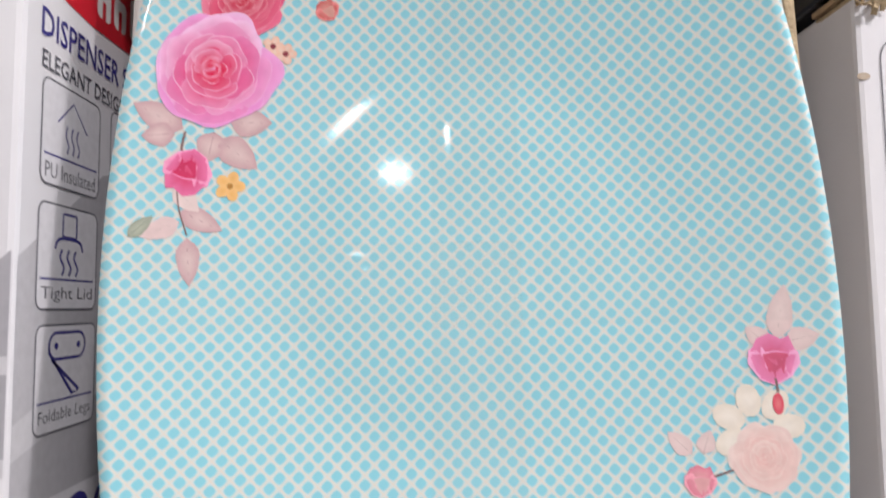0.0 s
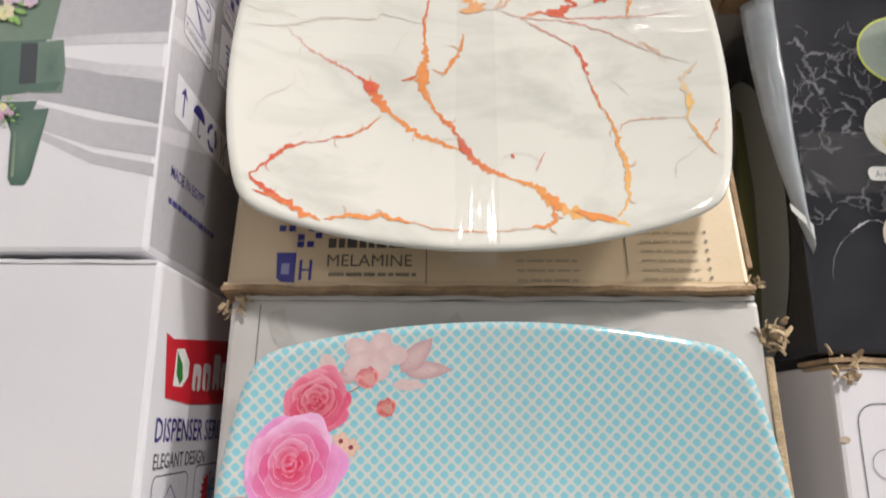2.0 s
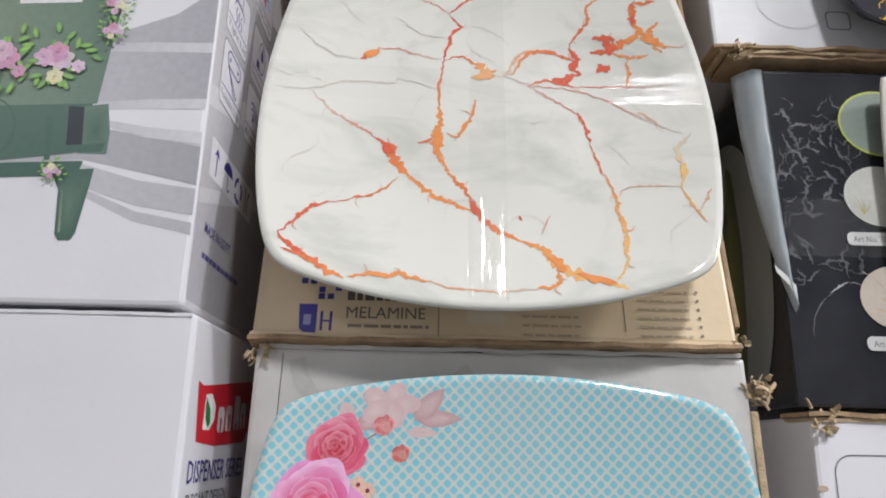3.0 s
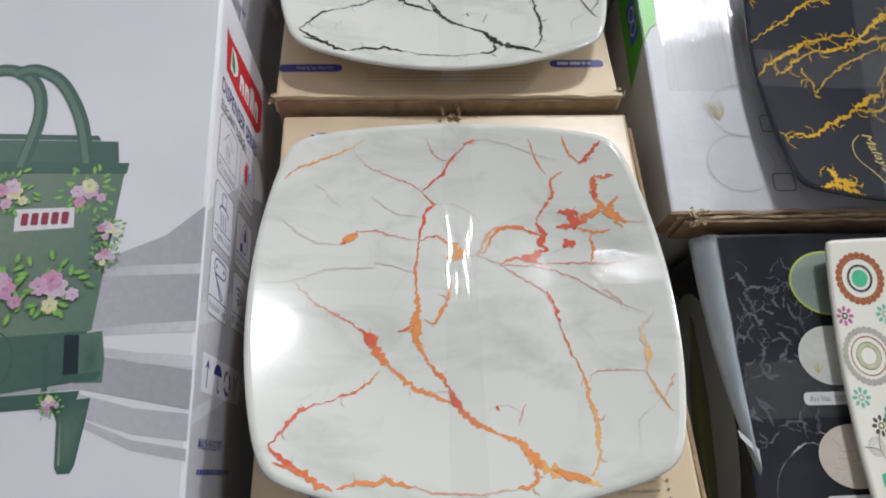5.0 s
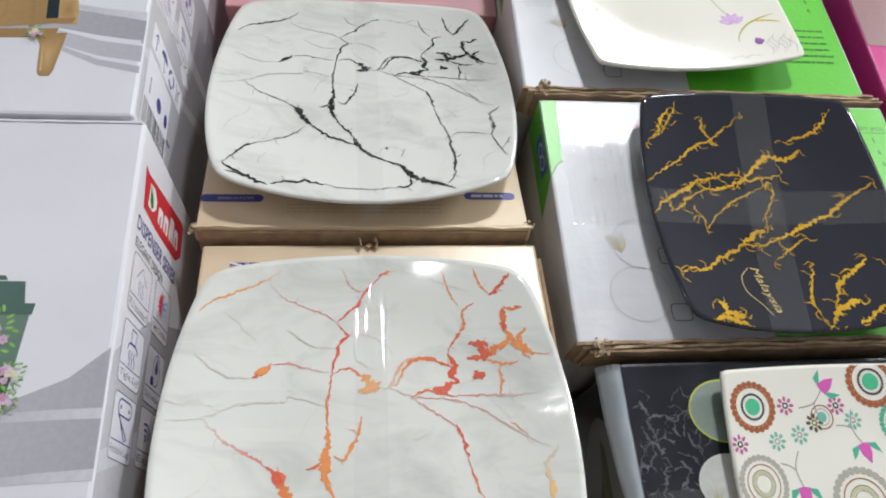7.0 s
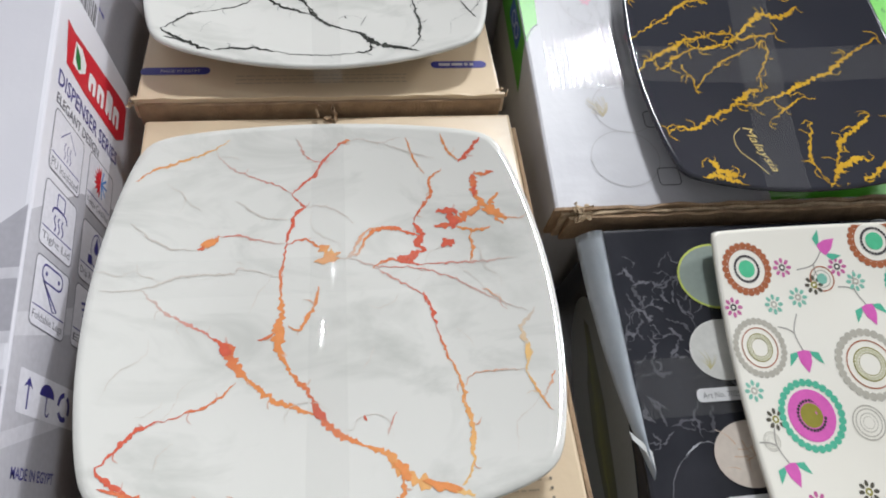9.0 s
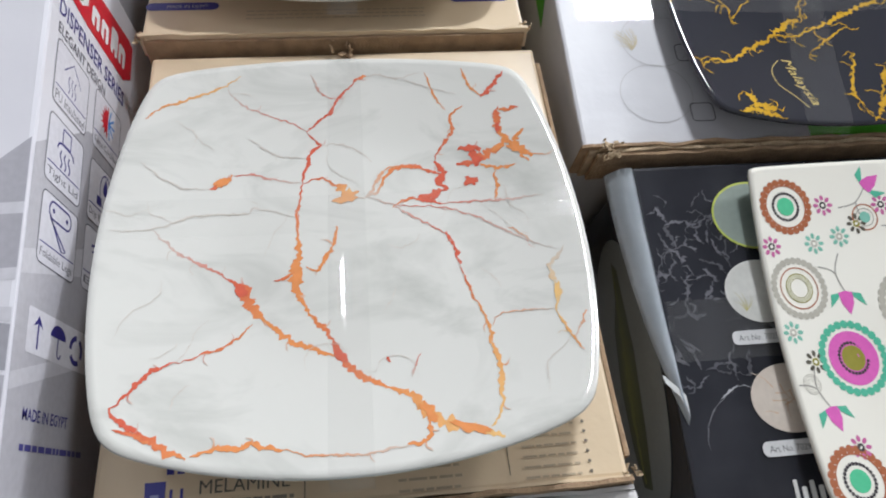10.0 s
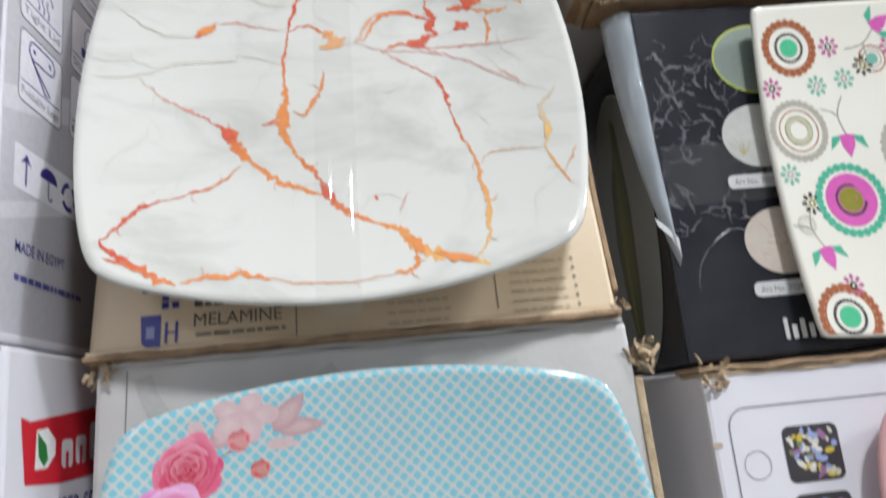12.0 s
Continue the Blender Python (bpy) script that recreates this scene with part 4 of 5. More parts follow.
printed("blossom_print", "pale pink printed blossom", blossom(-58, 129, 9, 8, 5.5, (0.66, 0.46, 0.48), PALE, None, 0.67))
for pts, w in (([(-103, 52), (-104, 45), (-102, 39)], 1.0), ([(-105, 31), (-104, 24), (-103, 20), (-100, 12)], 0.6), ([(-73, 107), (-69, 110), (-64, 113)], 0.6)):
    printed("stem_print", "dark printed stem", lambda p: p.line(pts, w, STEM))
for x, y, r, ink, core, turn in ((-60, 117, 5.5, (0.60, 0.16, 0.18), (0.70, 0.34, 0.32), 0.5), (-50, 102, 4.6, (0.55, 0.10, 0.10), (0.62, 0.30, 0.26), 0.6), (-101, 37, 9.0, (0.72, 0.16, 0.34), (0.60, 0.035, 0.12), 2.9)):
    printed("bud_print", "red printed rosebud", lambda p: rose_bud(p, x, y, r, ink, core, turn))
printed("blossom_print", "small orange printed blossom", blossom(-85, 31, 3.2, 2.8, 2.2, (0.80, 0.48, 0.20), (0.74, 0.40, 0.14), (0.42, 0.20, 0.05)))
for x, y in ((-71, 87), (-75, 81), (-66, 84)):
    printed("blossom_print", "small salmon printed blossom", blossom(x, y, 2.4, 2.1, 1.7, (0.76, 0.44, 0.34), (0.74, 0.56, 0.48), (0.24, 0.04, 0.06)))
p = Print(face, 0.0006, 0.000006)
rose(p, -85, 107, 17.0, (0.72, 0.05, 0.17), (0.84, 0.42, 0.52), (0.50, 0.008, 0.04), 4)
rose(p, -95, 78, 24.5, (0.74, 0.22, 0.56), (0.84, 0.56, 0.78), (0.66, 0.012, 0.07), 1)
p.put("rose_print", INK_GLAZE, blue_plate, "two large pink roses")
p = Print(face, 0.0003, 0.00001)
for x0, y0, x1, y1, w in ((114, -29, 119, -9, 5), (117, -30, 130, -28, 4.5), (111, -31, 103, -24, 4), (80, -68, 72, -60, 3.5), (84, -68, 87, -60, 3.5)):
    leaf(p, x0, y0, x1, y1, w, MAUVE2, PALE)
for k in range(7):
    p.disc(104 + 11 * math.cos(k * 0.9), -60 + 10 * math.sin(k * 0.9), 6, 4.5, (0.72, 0.64, 0.56), (0.76, 0.70, 0.64), k * 0.9, 12)
rose(p, 105, -70, 12.5, (0.72, 0.52, 0.50), (0.77, 0.66, 0.62), (0.70, 0.42, 0.40), 7)
rose_bud(p, 112, -37, 9.0, (0.74, 0.22, 0.42), (0.60, 0.10, 0.19))
rose_bud(p, 82, -78, 5.5, (0.66, 0.20, 0.28), (0.68, 0.34, 0.36))
p.line([(112, -43), (112.5, -48)], 0.9, STEM, step=1)
p.line([(87, -76), (94, -74)], 0.7, STEM, step=1)
p.disc(112, -52, 2.0, 3.8, (0.66, 0.07, 0.12), (0.72, 0.2, 0.22))
p.put("rose_print", INK_GLAZE, blue_plate, "pale rose with a pink bud")
tape(blue_plate, BLUE, -14, 18, True, 5, 1, mat=TAPE_SMOOTH)
tape(blue_plate, BLUE, -27, 4, False, 6, 1, folds=((-7, 1.0, 0.36), (-11, 0.7, 0.24), (-17, 0.6, 0.16)))

# ---- cartons of the middle column ----
grey_box = carton("dinnerware_carton", pose(-0.085, 0.2535, 1.178, -3.9), 0.266, 0.28, 0.2985, CARD_GREY, "worn grey dinnerware carton with torn brown corners", 4, 0.0003)
part("board_edge", lip(0.262, -0.0012, 0.012, 0.2982, 0.0022, 3), CARD_GREY, grey_box, m=pose(0.002, 0, 0))
part("torn_side", block(0.2655, 0.270, -0.001, 0.02, 0.02, 0.270, 0.001, 8, 0.0018, 3), CARD_TAN, grey_box, "raw brown board where the side tore")
part("torn_corner", crumple(0.271, 0.002, 0.281, 0.013, 14, 5), CARD_TAN, grey_box, "crushed brown board corner")
part("torn_corner", crumple(0.003, -0.001, 0.297, 0.011, 9, 8), CARD_TAN, grey_box, "crushed brown board corner")
p = Print(on_face((0, 0, 0), (1, 0, 0), (0, 0, 1), (0, -1, 0)), 0.0011)
# a fold down the left, its shade drawn as a dark line
p.line([(15, 296), (14.5, 200), (15.5, 90), (15, 10)], 0.5, (0.12, 0.12, 0.12), step=8)
for x, y, r in ((64, 300, 42), (150, 316, 48), (236, 290, 34)):
    p.line([(x + r * math.cos(radians(a)), y + r * math.sin(radians(a))) for a in range(190, 352, 12) if y + r * math.sin(radians(a)) < 296 and x + r * math.cos(radians(a)) < 262], 9, (0.50, 0.49, 0.47), (0.56, 0.55, 0.53))
p.put("swirl_and_fold_print", INK_CARD, grey_box, "soft grey printed swirls and a fold drawn as a dark line")

marble_box = carton("dinnerware_carton", pose(-0.087, 0.2687, 1.482, -LEAN), 0.263, 0.28, 0.2985, CARD_CREAM, "cream dinnerware carton behind the orange-veined plate", 5)
front = on_face((-0.004, 0, -0.003), (1, 0, 0), (0, 0, 1), (0, -1, 0))
part("board_edge", lip(0.266, -0.0022, 0.02, -0.0030, 0.0022, 11), CARD_BROWN, marble_box, "brown board edge", m=pose(-0.0015, 0, 0))
part("board_edge", lip(0.264, -0.0012, 0.02, -0.0004, 0.0016, 15, 0.7), CARD_CREAM, marble_box, m=pose(-0.0008, 0, 0))
part("torn_side", block(0.2625, 0.2655, -0.0005, 0.02, 0.01, 0.285, 0.0008, 8, 0.0012, 6), CARD_BROWN, marble_box, "scuffed brown side edge")
part("torn_corner", crumple(0.264, 0.001, 0.002, 0.008, 7, 9), CARD_TAN, marble_box, "frayed brown board corner")
p = Print(front, 0.0009)
p.fan([(28, 21), (38, 21), (38, 1.5), (33, 3), (29, 7)], (0.05, 0.05, 0.30), rings=1)
p.band([(31, 9), (35, 9)], [(31, 15), (35, 15)], (0.30, 0.32, 0.55))
for x in (40, 45):
    p.band([(x, 6), (x + 1.4, 6)], [(x, 17), (x + 1.4, 17)], (0.05, 0.05, 0.30))
p.band([(40, 11), (46.4, 11)], [(40, 12), (46.4, 12)], (0.05, 0.05, 0.30))
for x, y in ((28, 33), (33, 33), (38, 28), (43, 24), (47, 29), (38, 24), (43, 33)):
    p.band([(x, y), (x + 3.4, y)], [(x, y + 3.4), (x + 3.4, y + 3.4)], (0.05, 0.05, 0.26))
p.put("emblem", INK_CARD, marble_box, "dark blue shield emblem")
p = Print(front, 0.0009)
p.bars(54, 22, 98, 29, 1, (0.10, 0.09, 0.08), 4, 0.75)
p.text("MELAMINE", 54, 13.5, 97, 20, (0.13, 0.12, 0.10))
p.bars(55, 7, 99, 11.5, 1, (0.24, 0.21, 0.17), 6, 0.4)
for x, y0, y1 in ((104, 1, 40), (206, 9, 40)):
    p.band([(x, y0), (x + 0.5, y0)], [(x, y1), (x + 0.5, y1)], (0.13, 0.12, 0.10))
p.bars(150, 4, 182, 20, 3, (0.46, 0.37, 0.26), 8, 0.25)
p.bars(214, 5, 243, 36, 6, (0.46, 0.37, 0.26), 9, 0.2)
for k in range(6):
    p.disc(248, 7.5 + k * 5.1, 0.9, ink=(0.20, 0.17, 0.13), n=10, rings=1)
p.put("small_print", INK_CARD, marble_box, "small dark print")
p = Print(front, 0.0009)
p.band([(26, 276.5), (52, 276.5)], [(26, 285), (52, 285)], (0.04, 0.05, 0.25))
for pts, w, ink in (([(26, 276.5), (52, 285)], 1.8, (0.7, 0.68, 0.66)), ([(26, 285), (52, 276.5)], 1.8, (0.7, 0.68, 0.66)), ([(39, 276.5), (39, 285)], 2.6, (0.7, 0.68, 0.66)), ([(26, 280.7), (52, 280.7)], 2.2, (0.7, 0.68, 0.66)), ([(39, 276.5), (39, 285)], 1.3, (0.5, 0.03, 0.05)), ([(26, 280.7), (52, 280.7)], 1.1, (0.5, 0.03, 0.05))):
    p.line(pts, w, ink, step=40)
p.put("flag_print", INK_CARD, marble_box, "small printed flag in blue, white and red")

white_box = carton("dinnerware_carton", pose(-0.092, 0.312, 1.787, -PLATE_LEAN), 0.262, 0.28, 0.275, CARD_CREAM, "cream dinnerware carton behind the black-veined plate", 6)
part("bottom_flap", block(0.001, 0.261, 0.002, 0.27, -0.0035, -0.0006, 0.0008, 8, 0.0010, 12), CARD_BROWN, white_box, "brown board bottom flap")
part("board_edge", lip(0.265, -0.0018, 0.015, -0.0016, 0.0022, 21), CARD_CREAM, white_box, m=pose(-0.0012, 0, 0))
part("tape_tab", crumple(0.133, 0.008, -0.006, 0.016, 5, 31), CARD_BROWN, white_box, "loose end of brown tape")
part("torn_corner", crumple(-0.001, 0.001, -0.001, 0.008, 7, 23), CARD_TAN, white_box, "frayed board corner")
part("torn_corner", crumple(0.263, 0.001, 0.002, 0.008, 7, 24), CARD_TAN, white_box, "frayed board corner")
p = Print(front, 0.0009)
p.fan(rounded(4, 29, 53, 37, 4), (0.05, 0.05, 0.24), rings=1)
p.text("MADE IN EGYPT", 18, 31.5, 46, 34.5, (0.52, 0.50, 0.50))
p.put("origin_print", INK_CARD, white_box, "dark blue pill with pale lettering")
p = Print(front, 0.0009)
p.fan(rounded(216, 33, 259, 41, 4), (0.05, 0.05, 0.24), rings=1)
p.bars(222, 34.5, 252, 39.5, 1, (0.52, 0.50, 0.50), 2, 0.6)
p.bars(72, 17, 197, 29, 3, (0.48, 0.38, 0.27), 12, 0.25)
p.put("small_print", INK_CARD, white_box, "small print and a dark blue pill")

pink_box = carton("display_carton", pose(-0.10, 0.372, 2.067), 0.28, 0.25, 0.20, CARD_PINK, "dusty pink carton on top of the stack", 13)
part("lid", block(-0.002, 0.282, -0.002, 0.252, 0.17, 0.203, 0.002), CARD_PINK, pink_box)

# ---- right column ----
low_box = carton("dinnerware_carton", pose(0.225, 0.295, 1.1505), 0.36, 0.30, 0.296, CARD_WHITE, "white dinnerware carton with outlined pictures", 7)
part("board_edge", lip(0.364, -0.0030, 0.03, 0.2955, 0.0026, 31, 1.6), CARD_BROWN, low_box, "frayed brown board edge", m=pose(-0.002, 0, 0))
part("board_edge", lip(0.360, -0.0012, 0.03, 0.2930, 0.0022, 33, 1.2), CARD_TAN, low_box, "frayed board edge")
part("torn_corner", crumple(0.006, -0.002, 0.294, 0.012, 8, 41), CARD_TAN, low_box, "torn board corner")
front = on_face((-0.0017, 0, -0.0049), (1, 0, 0), (0, 0, 1), (0, -1, 0))
p = Print(front, 0.0010)
p.frame_line(12, 30, 250, 280, 10, 0.7, (0.16, 0.16, 0.18))
p.hoop(24, 250, 7, 7.5, (0.30, 0.30, 0.32))
p.hoop(24, 214, 7, 7.5, (0.30, 0.30, 0.32))
p.disc(4, 262, 3, 1.6, (0.44, 0.34, 0.26), (0.52, 0.44, 0.36))
p.put("outline_print", INK_CARD, low_box, "thin grey outlines")
rnd_pic = random.Random(3)
for y0, y1 in ((239, 268), (204, 233)):
    p = Print(front, 0.0012, 0.00001)
    p.fan(rounded(40, y0, 71, y1, 4), (0.05, 0.045, 0.05), rings=1)
    for k in range(46):
        ink = rnd_pic.choice(((0.62, 0.58, 0.50), (0.60, 0.46, 0.06), (0.30, 0.36, 0.60), (0.32, 0.16, 0.30), (0.70, 0.68, 0.62), (0.20, 0.22, 0.10)))
        p.disc(rnd_pic.uniform(43, 68), rnd_pic.uniform(y0 + 3, y1 - 3), rnd_pic.uniform(1.4, 3.6), rnd_pic.uniform(0.8, 2.0), ink, turn=rnd_pic.uniform(0, 3), n=8, rings=1)
    p.put("flower_picture", INK_CARD, low_box, "dark square picture of many small flowers")
PINKP = (0.10, 0.105, 5.0, 0.006)
pink_plate = plate("dinner_plate", pose(0.402, 0.2875, 1.326), PINKP, MELAMINE_PINK, "plain pink melamine plate on the white carton")

black_box = carton("dinnerware_carton", pose(0.222, 0.300, 1.4515), 0.36, 0.30, 0.2175, CARD_BLACK, "black dinnerware carton wrapped in clear film", 8, 0.0003)
front = on_face((-0.0014, 0, -0.0036), (1, 0, 0), (0, 0, 1), (0, -1, 0))
p = Print(front, 0.0010, 0.00001)
rnd_v = random.Random(11)
for k in range(190):
    x, y = rnd_v.uniform(6, 125), rnd_v.uniform(84, 200)
    if noise.noise(Vector((x * 0.03, y * 0.03, 2))) < -0.16:
        continue
    a = rnd_v.uniform(0, 6.28)
    pts = [(x, y)]
    for _ in range(rnd_v.randint(2, 4)):
        a += rnd_v.uniform(-1.3, 1.3)
        l = rnd_v.uniform(3, 8)
        pts.append((min(340, max(4, pts[-1][0] + l * math.cos(a))), min(203, max(70, pts[-1][1] + l * math.sin(a)))))
    g = rnd_v.uniform(0.06, 0.17)
    p.line(pts, rnd_v.uniform(0.5, 2.2), (g, g, g * 1.12), (0.07, 0.07, 0.085), 1.8, 0.85, 0.8, k, 1.2)
p.put("vein_print", INK_CARD, black_box, "faint grey marbling")
for cx, cy, rx, ry, rim, ink, core in ((75, 184, 27, 23, (0.50, 0.56, 0.10), (0.26, 0.31, 0.27), (0.20, 0.24, 0.22)), (68, 134, 23, 20, (0.66, 0.66, 0.62), (0.62, 0.62, 0.58), (0.68, 0.68, 0.64)), (70, 69, 24, 20, (0.66, 0.58, 0.50), (0.66, 0.58, 0.50), (0.72, 0.65, 0.57))):
    p = Print(front, 0.0026, 0.00002)
    p.disc(cx, cy, rx, ry, rim, n=32)
    p.disc(cx, cy, rx - 1.3, ry - 1.3, ink, core, n=32)
    rnd_v = random.Random(cx)
    for k in range(12):
        if cy == 184:
            break
        a = rnd_v.uniform(0.6, 2.2) if cy == 134 else rnd_v.uniform(0, 6.28)
        x, y = (cx - 12, cy - 12) if cy == 134 else (cx + rnd_v.uniform(-12, 12), cy + rnd_v.uniform(-9, 9))
        l = rnd_v.uniform(6, 15)
        p.line([(x, y), (x + l * 0.5 * math.cos(a), y + l * 0.5 * math.sin(a)), (x + l * math.cos(a + 0.2), y + l * math.sin(a + 0.2))], 0.5, (0.48, 0.42, 0.10) if cy == 134 else (0.62, 0.36, 0.16), ink, step=2)
    p.put("plate_picture", INK_CARD, black_box, "printed picture of a plate")
for x, y, words in ((43, 101.5, "Art No. 7025"), (46, 37, "Art No. 7029")):
    p = Print(front, 0.0034)
    p.fan(rounded(x, y, x + 36, y + 8.5, 3.5), (0.70, 0.70, 0.70), rings=1)
    p.text(words, x + 4, y + 2.3, x + 29, y + 6, (0.10, 0.10, 0.10))
    p.put("number_label", INK_CARD, black_box, "white pill label with small lettering")
p = Print(front, 0.0030)
p.fan(rounded(59, 12, 61.4, 24, 0.5), (0.70, 0.70, 0.68), rings=1)
for k in range(6):
    p.fan(rounded(63.5 + k * 5, 12, 66.5 + k * 5, 20 + (k % 2) * 3, 0.8), (0.70, 0.70, 0.68), rings=1)
p.put("brand_bars", INK_CARD, black_box, "white bars of large lettering")
side = on_face((0, -0.006, -0.0019), (0, 1, 0), (0, 0, 1), (-1, 0, 0))


def bulged_corner():
    """The carton's swollen front corner under pale film: wide at the top, running to a point below."""
    bm = bmesh.new()
    rows = []
    for k in range(25):
        t = k / 24
        z = 0.2165 - 0.152 * t
        xr, wide = 0.0004 + 0.0045 * t ** 1.5, 0.0150 * (1 - t ** 2.6) + 0.0010
        row = []
        for i in range(9):
            s = i / 8
            x = xr - wide * s
            y = -0.0012 + 0.011 * (1 - t) * s ** 1.6 - 0.003 * math.sin(math.pi * s)
            row.append(bm.verts.new((x, y + 0.0007 * noise.noise(Vector((x * 160, z * 60, 3))), z - 0.01 * s * t)))
        rows.append(row)
    for a, b in zip(rows, rows[1:]):
        for i in range(8):
            bm.faces.new((a[i], a[i + 1], b[i + 1], b[i]))
    bmesh.ops.solidify(bm, geom=bm.faces[:], thickness=0.0012)
    return bm


tip = Print(on_face((0, 0, 0), (1, 0, 0), (0, 0, 1), (0, -1, 0)), 0.012)
tip.band([(-7, 84), (0, 77), (5, 71)], [(-6, 79), (1, 71), (5, 59)], (0.62, 0.63, 0.62))
tip.put("folded_tip", INK_CARD, black_box, "white folded film tip")
part("bulged_corner", bulged_corner(), CARD_PALE, black_box, "swollen corner under pale blue film", smooth=True)
p = Print(side, 0.0014)
p.disc(72, 96, 54, 96, (0.20, 0.225, 0.235), (0.25, 0.275, 0.28), n=48, rings=3)
p.fan([(62, 168), (70, 176), (74, 150), (86, 130), (92, 90), (88, 48), (80, 24), (66, 22), (60, 60), (56, 110)], (0.055, 0.065, 0.025), (0.15, 0.17, 0.03), 3)
p.line([(70, 170), (74, 120), (78, 70), (76, 26)], 5, (0.10, 0.12, 0.02), (0.22, 0.24, 0.05), 1.5, 0.6, 2, 3, 0.6)
p.put("plate_picture", INK_CARD, black_box, "grey printed picture of a plate with an olive feather")


def film_sheet(ob, x0, x1, z0, z1, seed, name="film_wrap", mat=None, lift=0.0030, fold=0.0006, ribs=0.0):
    """Clear wrap stretched over a carton front, with upright folds."""
    bm = bmesh.new()
    rows = []
    for i in range(121):
        x = x0 + (x1 - x0) * i / 120
        rows.append([bm.verts.new((x, -lift + ribs * math.sin(x * 900 + 1.5 * math.sin(x * 140)) + fold * noise.noise(Vector((x * 170, (z0 + (z1 - z0) * k / 12) * 6, seed))), z0 + (z1 - z0) * k / 12)) for k in range(13)])
    for a, b in zip(rows, rows[1:]):
        for k in range(12):
            bm.faces.new((a[k], b[k], b[k + 1], a[k + 1]))
    sheet = part(name, bm, mat or TAPE, ob, "clear plastic wrap with folds", smooth=True)
    sheet.visible_shadow = False
    return sheet


# highlights on the wrap's folds, drawn in as grey lines
crease = Print(on_face((-0.0014, 0, -0.0036), (1, 0, 0), (0, 0, 1), (0, -1, 0)), 0.0022)
crease.line([(28, 71), (35, 76), (43, 78), (49, 76)], 0.9, (0.55, 0.56, 0.58), (0.22, 0.22, 0.24), 0.5, 0.9, 0.8, 2, 0.9)
crease.line([(49, 77), (54, 80), (60, 80)], 0.7, (0.50, 0.51, 0.53), (0.20, 0.20, 0.22), 0.4, 0.9, 0.8, 3, 0.9)
crease.line([(15, 44), (17, 56), (23, 66), (31, 72)], 0.5, (0.16, 0.16, 0.18), (0.26, 0.26, 0.28), 0.4, 0.8, 0.8, 4, 0.7)
crease.put("crease_glint", INK_CARD, black_box, "glints along folds of the clear wrap, drawn as grey lines")
film_sheet(black_box, 0.004, 0.33, 0.090, 0.127, 4, "tape_strip", TAPE_SMOOTH, 0.0024, 0.0002)

TRAY = (0.1005, 0.1032, (3.5, 40), 0.005)
tray = plate("serving_tray", pose(0.388, 0.2935, 1.558), TRAY, MELAMINE_CREAM, "cream melamine tray printed with rings and flowers", "tray")
tface = on_plate(*TRAY, -0.7, -3.3)
TEAL, PINKI, RUST, BEIGE, OLIVE, DARK = (0.09, 0.42, 0.28), (0.62, 0.12, 0.42), (0.36, 0.12, 0.055), (0.42, 0.40, 0.34), (0.26, 0.24, 0.04), (0.05, 0.045, 0.05)
CREAM_INK = (0.76, 0.74, 0.66)


def beads(p, x, y, r, ink, bead, n):
    for k in range(n):
        a = 2 * math.pi * k / n
        p.disc(x + r * math.cos(a), y + r * math.sin(a), bead, bead, ink, n=8, rings=1)


def ring_motif(x, y, r, kind):
    p = Print(tface, 0.00025, 0.00001)
    if kind == "green":
        beads(p, x, y, r * 0.92, RUST, r * 0.135, 24)
        p.hoop(x, y, r * 0.76, r * 0.82, RUST)
        beads(p, x, y, r * 0.50, DARK, r * 0.06, 26)
        p.disc(x, y, r * 0.34, r * 0.34, (0.09, 0.48, 0.26), n=28)
    if kind == "pink":
        beads(p, x, y, r * 0.93, TEAL, r * 0.12, 28)
        p.disc(x, y, r * 0.74, r * 0.74, PINKI, n=36)
        beads(p, x, y, r * 0.42, DARK, r * 0.05, 26)
        p.disc(x, y, r * 0.35, r * 0.35, OLIVE, n=28)
    if kind == "beige":
        beads(p, x, y, r * 0.92, BEIGE, r * 0.125, 28)
        p.hoop(x, y, r * 0.66, r * 0.70, RUST)
        p.hoop(x, y, r * 0.46, r * 0.49, OLIVE)
        beads(p, x, y, r * 0.40, (0.55, 0.54, 0.38), r * 0.055, 24)
        p.hoop(x, y, r * 0.31, r * 0.33, OLIVE)
    if kind == "small":
        p.hoop(x, y, r * 0.9, r, RUST)
        p.hoop(x, y, r * 0.62, r * 0.70, BEIGE)
        p.disc(x, y, r * 0.42, r * 0.42, (0.20, 0.45, 0.36), n=20)
    if kind == "curl":
        for f in (1.0, 0.8, 0.55, 0.35):
            p.hoop(x, y, r * f * 0.92, r * f, BEIGE)
    p.put("ring_print", INK_GLAZE, tray, "printed ring of beads")


def tulip_motif(x, y, turn):
    c, s = math.cos(turn), math.sin(turn)
    q = lambda u, v: (x + u * c - v * s, y + u * s + v * c)
    p = Print(tface, 0.00025, 0.00001)
    p.line([q(2, 30), q(-3, 18), q(0, 5)], 0.8, (0.30, 0.29, 0.26))
    p.line([q(-14, 22), q(-7, 20), q(-3, 17)], 0.8, (0.30, 0.29, 0.26))
    p.fan([q(-5, 5), q(0, 6), q(5, 5), q(4, -2), q(0, -9), q(-4, -2)], PINKI, rings=1)
    p.fan([q(-4, 5), q(-10, 4), q(-12, -4), q(-8, -1), q(-5, 2)], TEAL, rings=1)
    p.fan([q(4, 5), q(10, 4), q(12, -4), q(8, -1), q(5, 2)], TEAL, rings=1)
    p.put("tulip_print", INK_GLAZE, tray, "printed pink tulip")


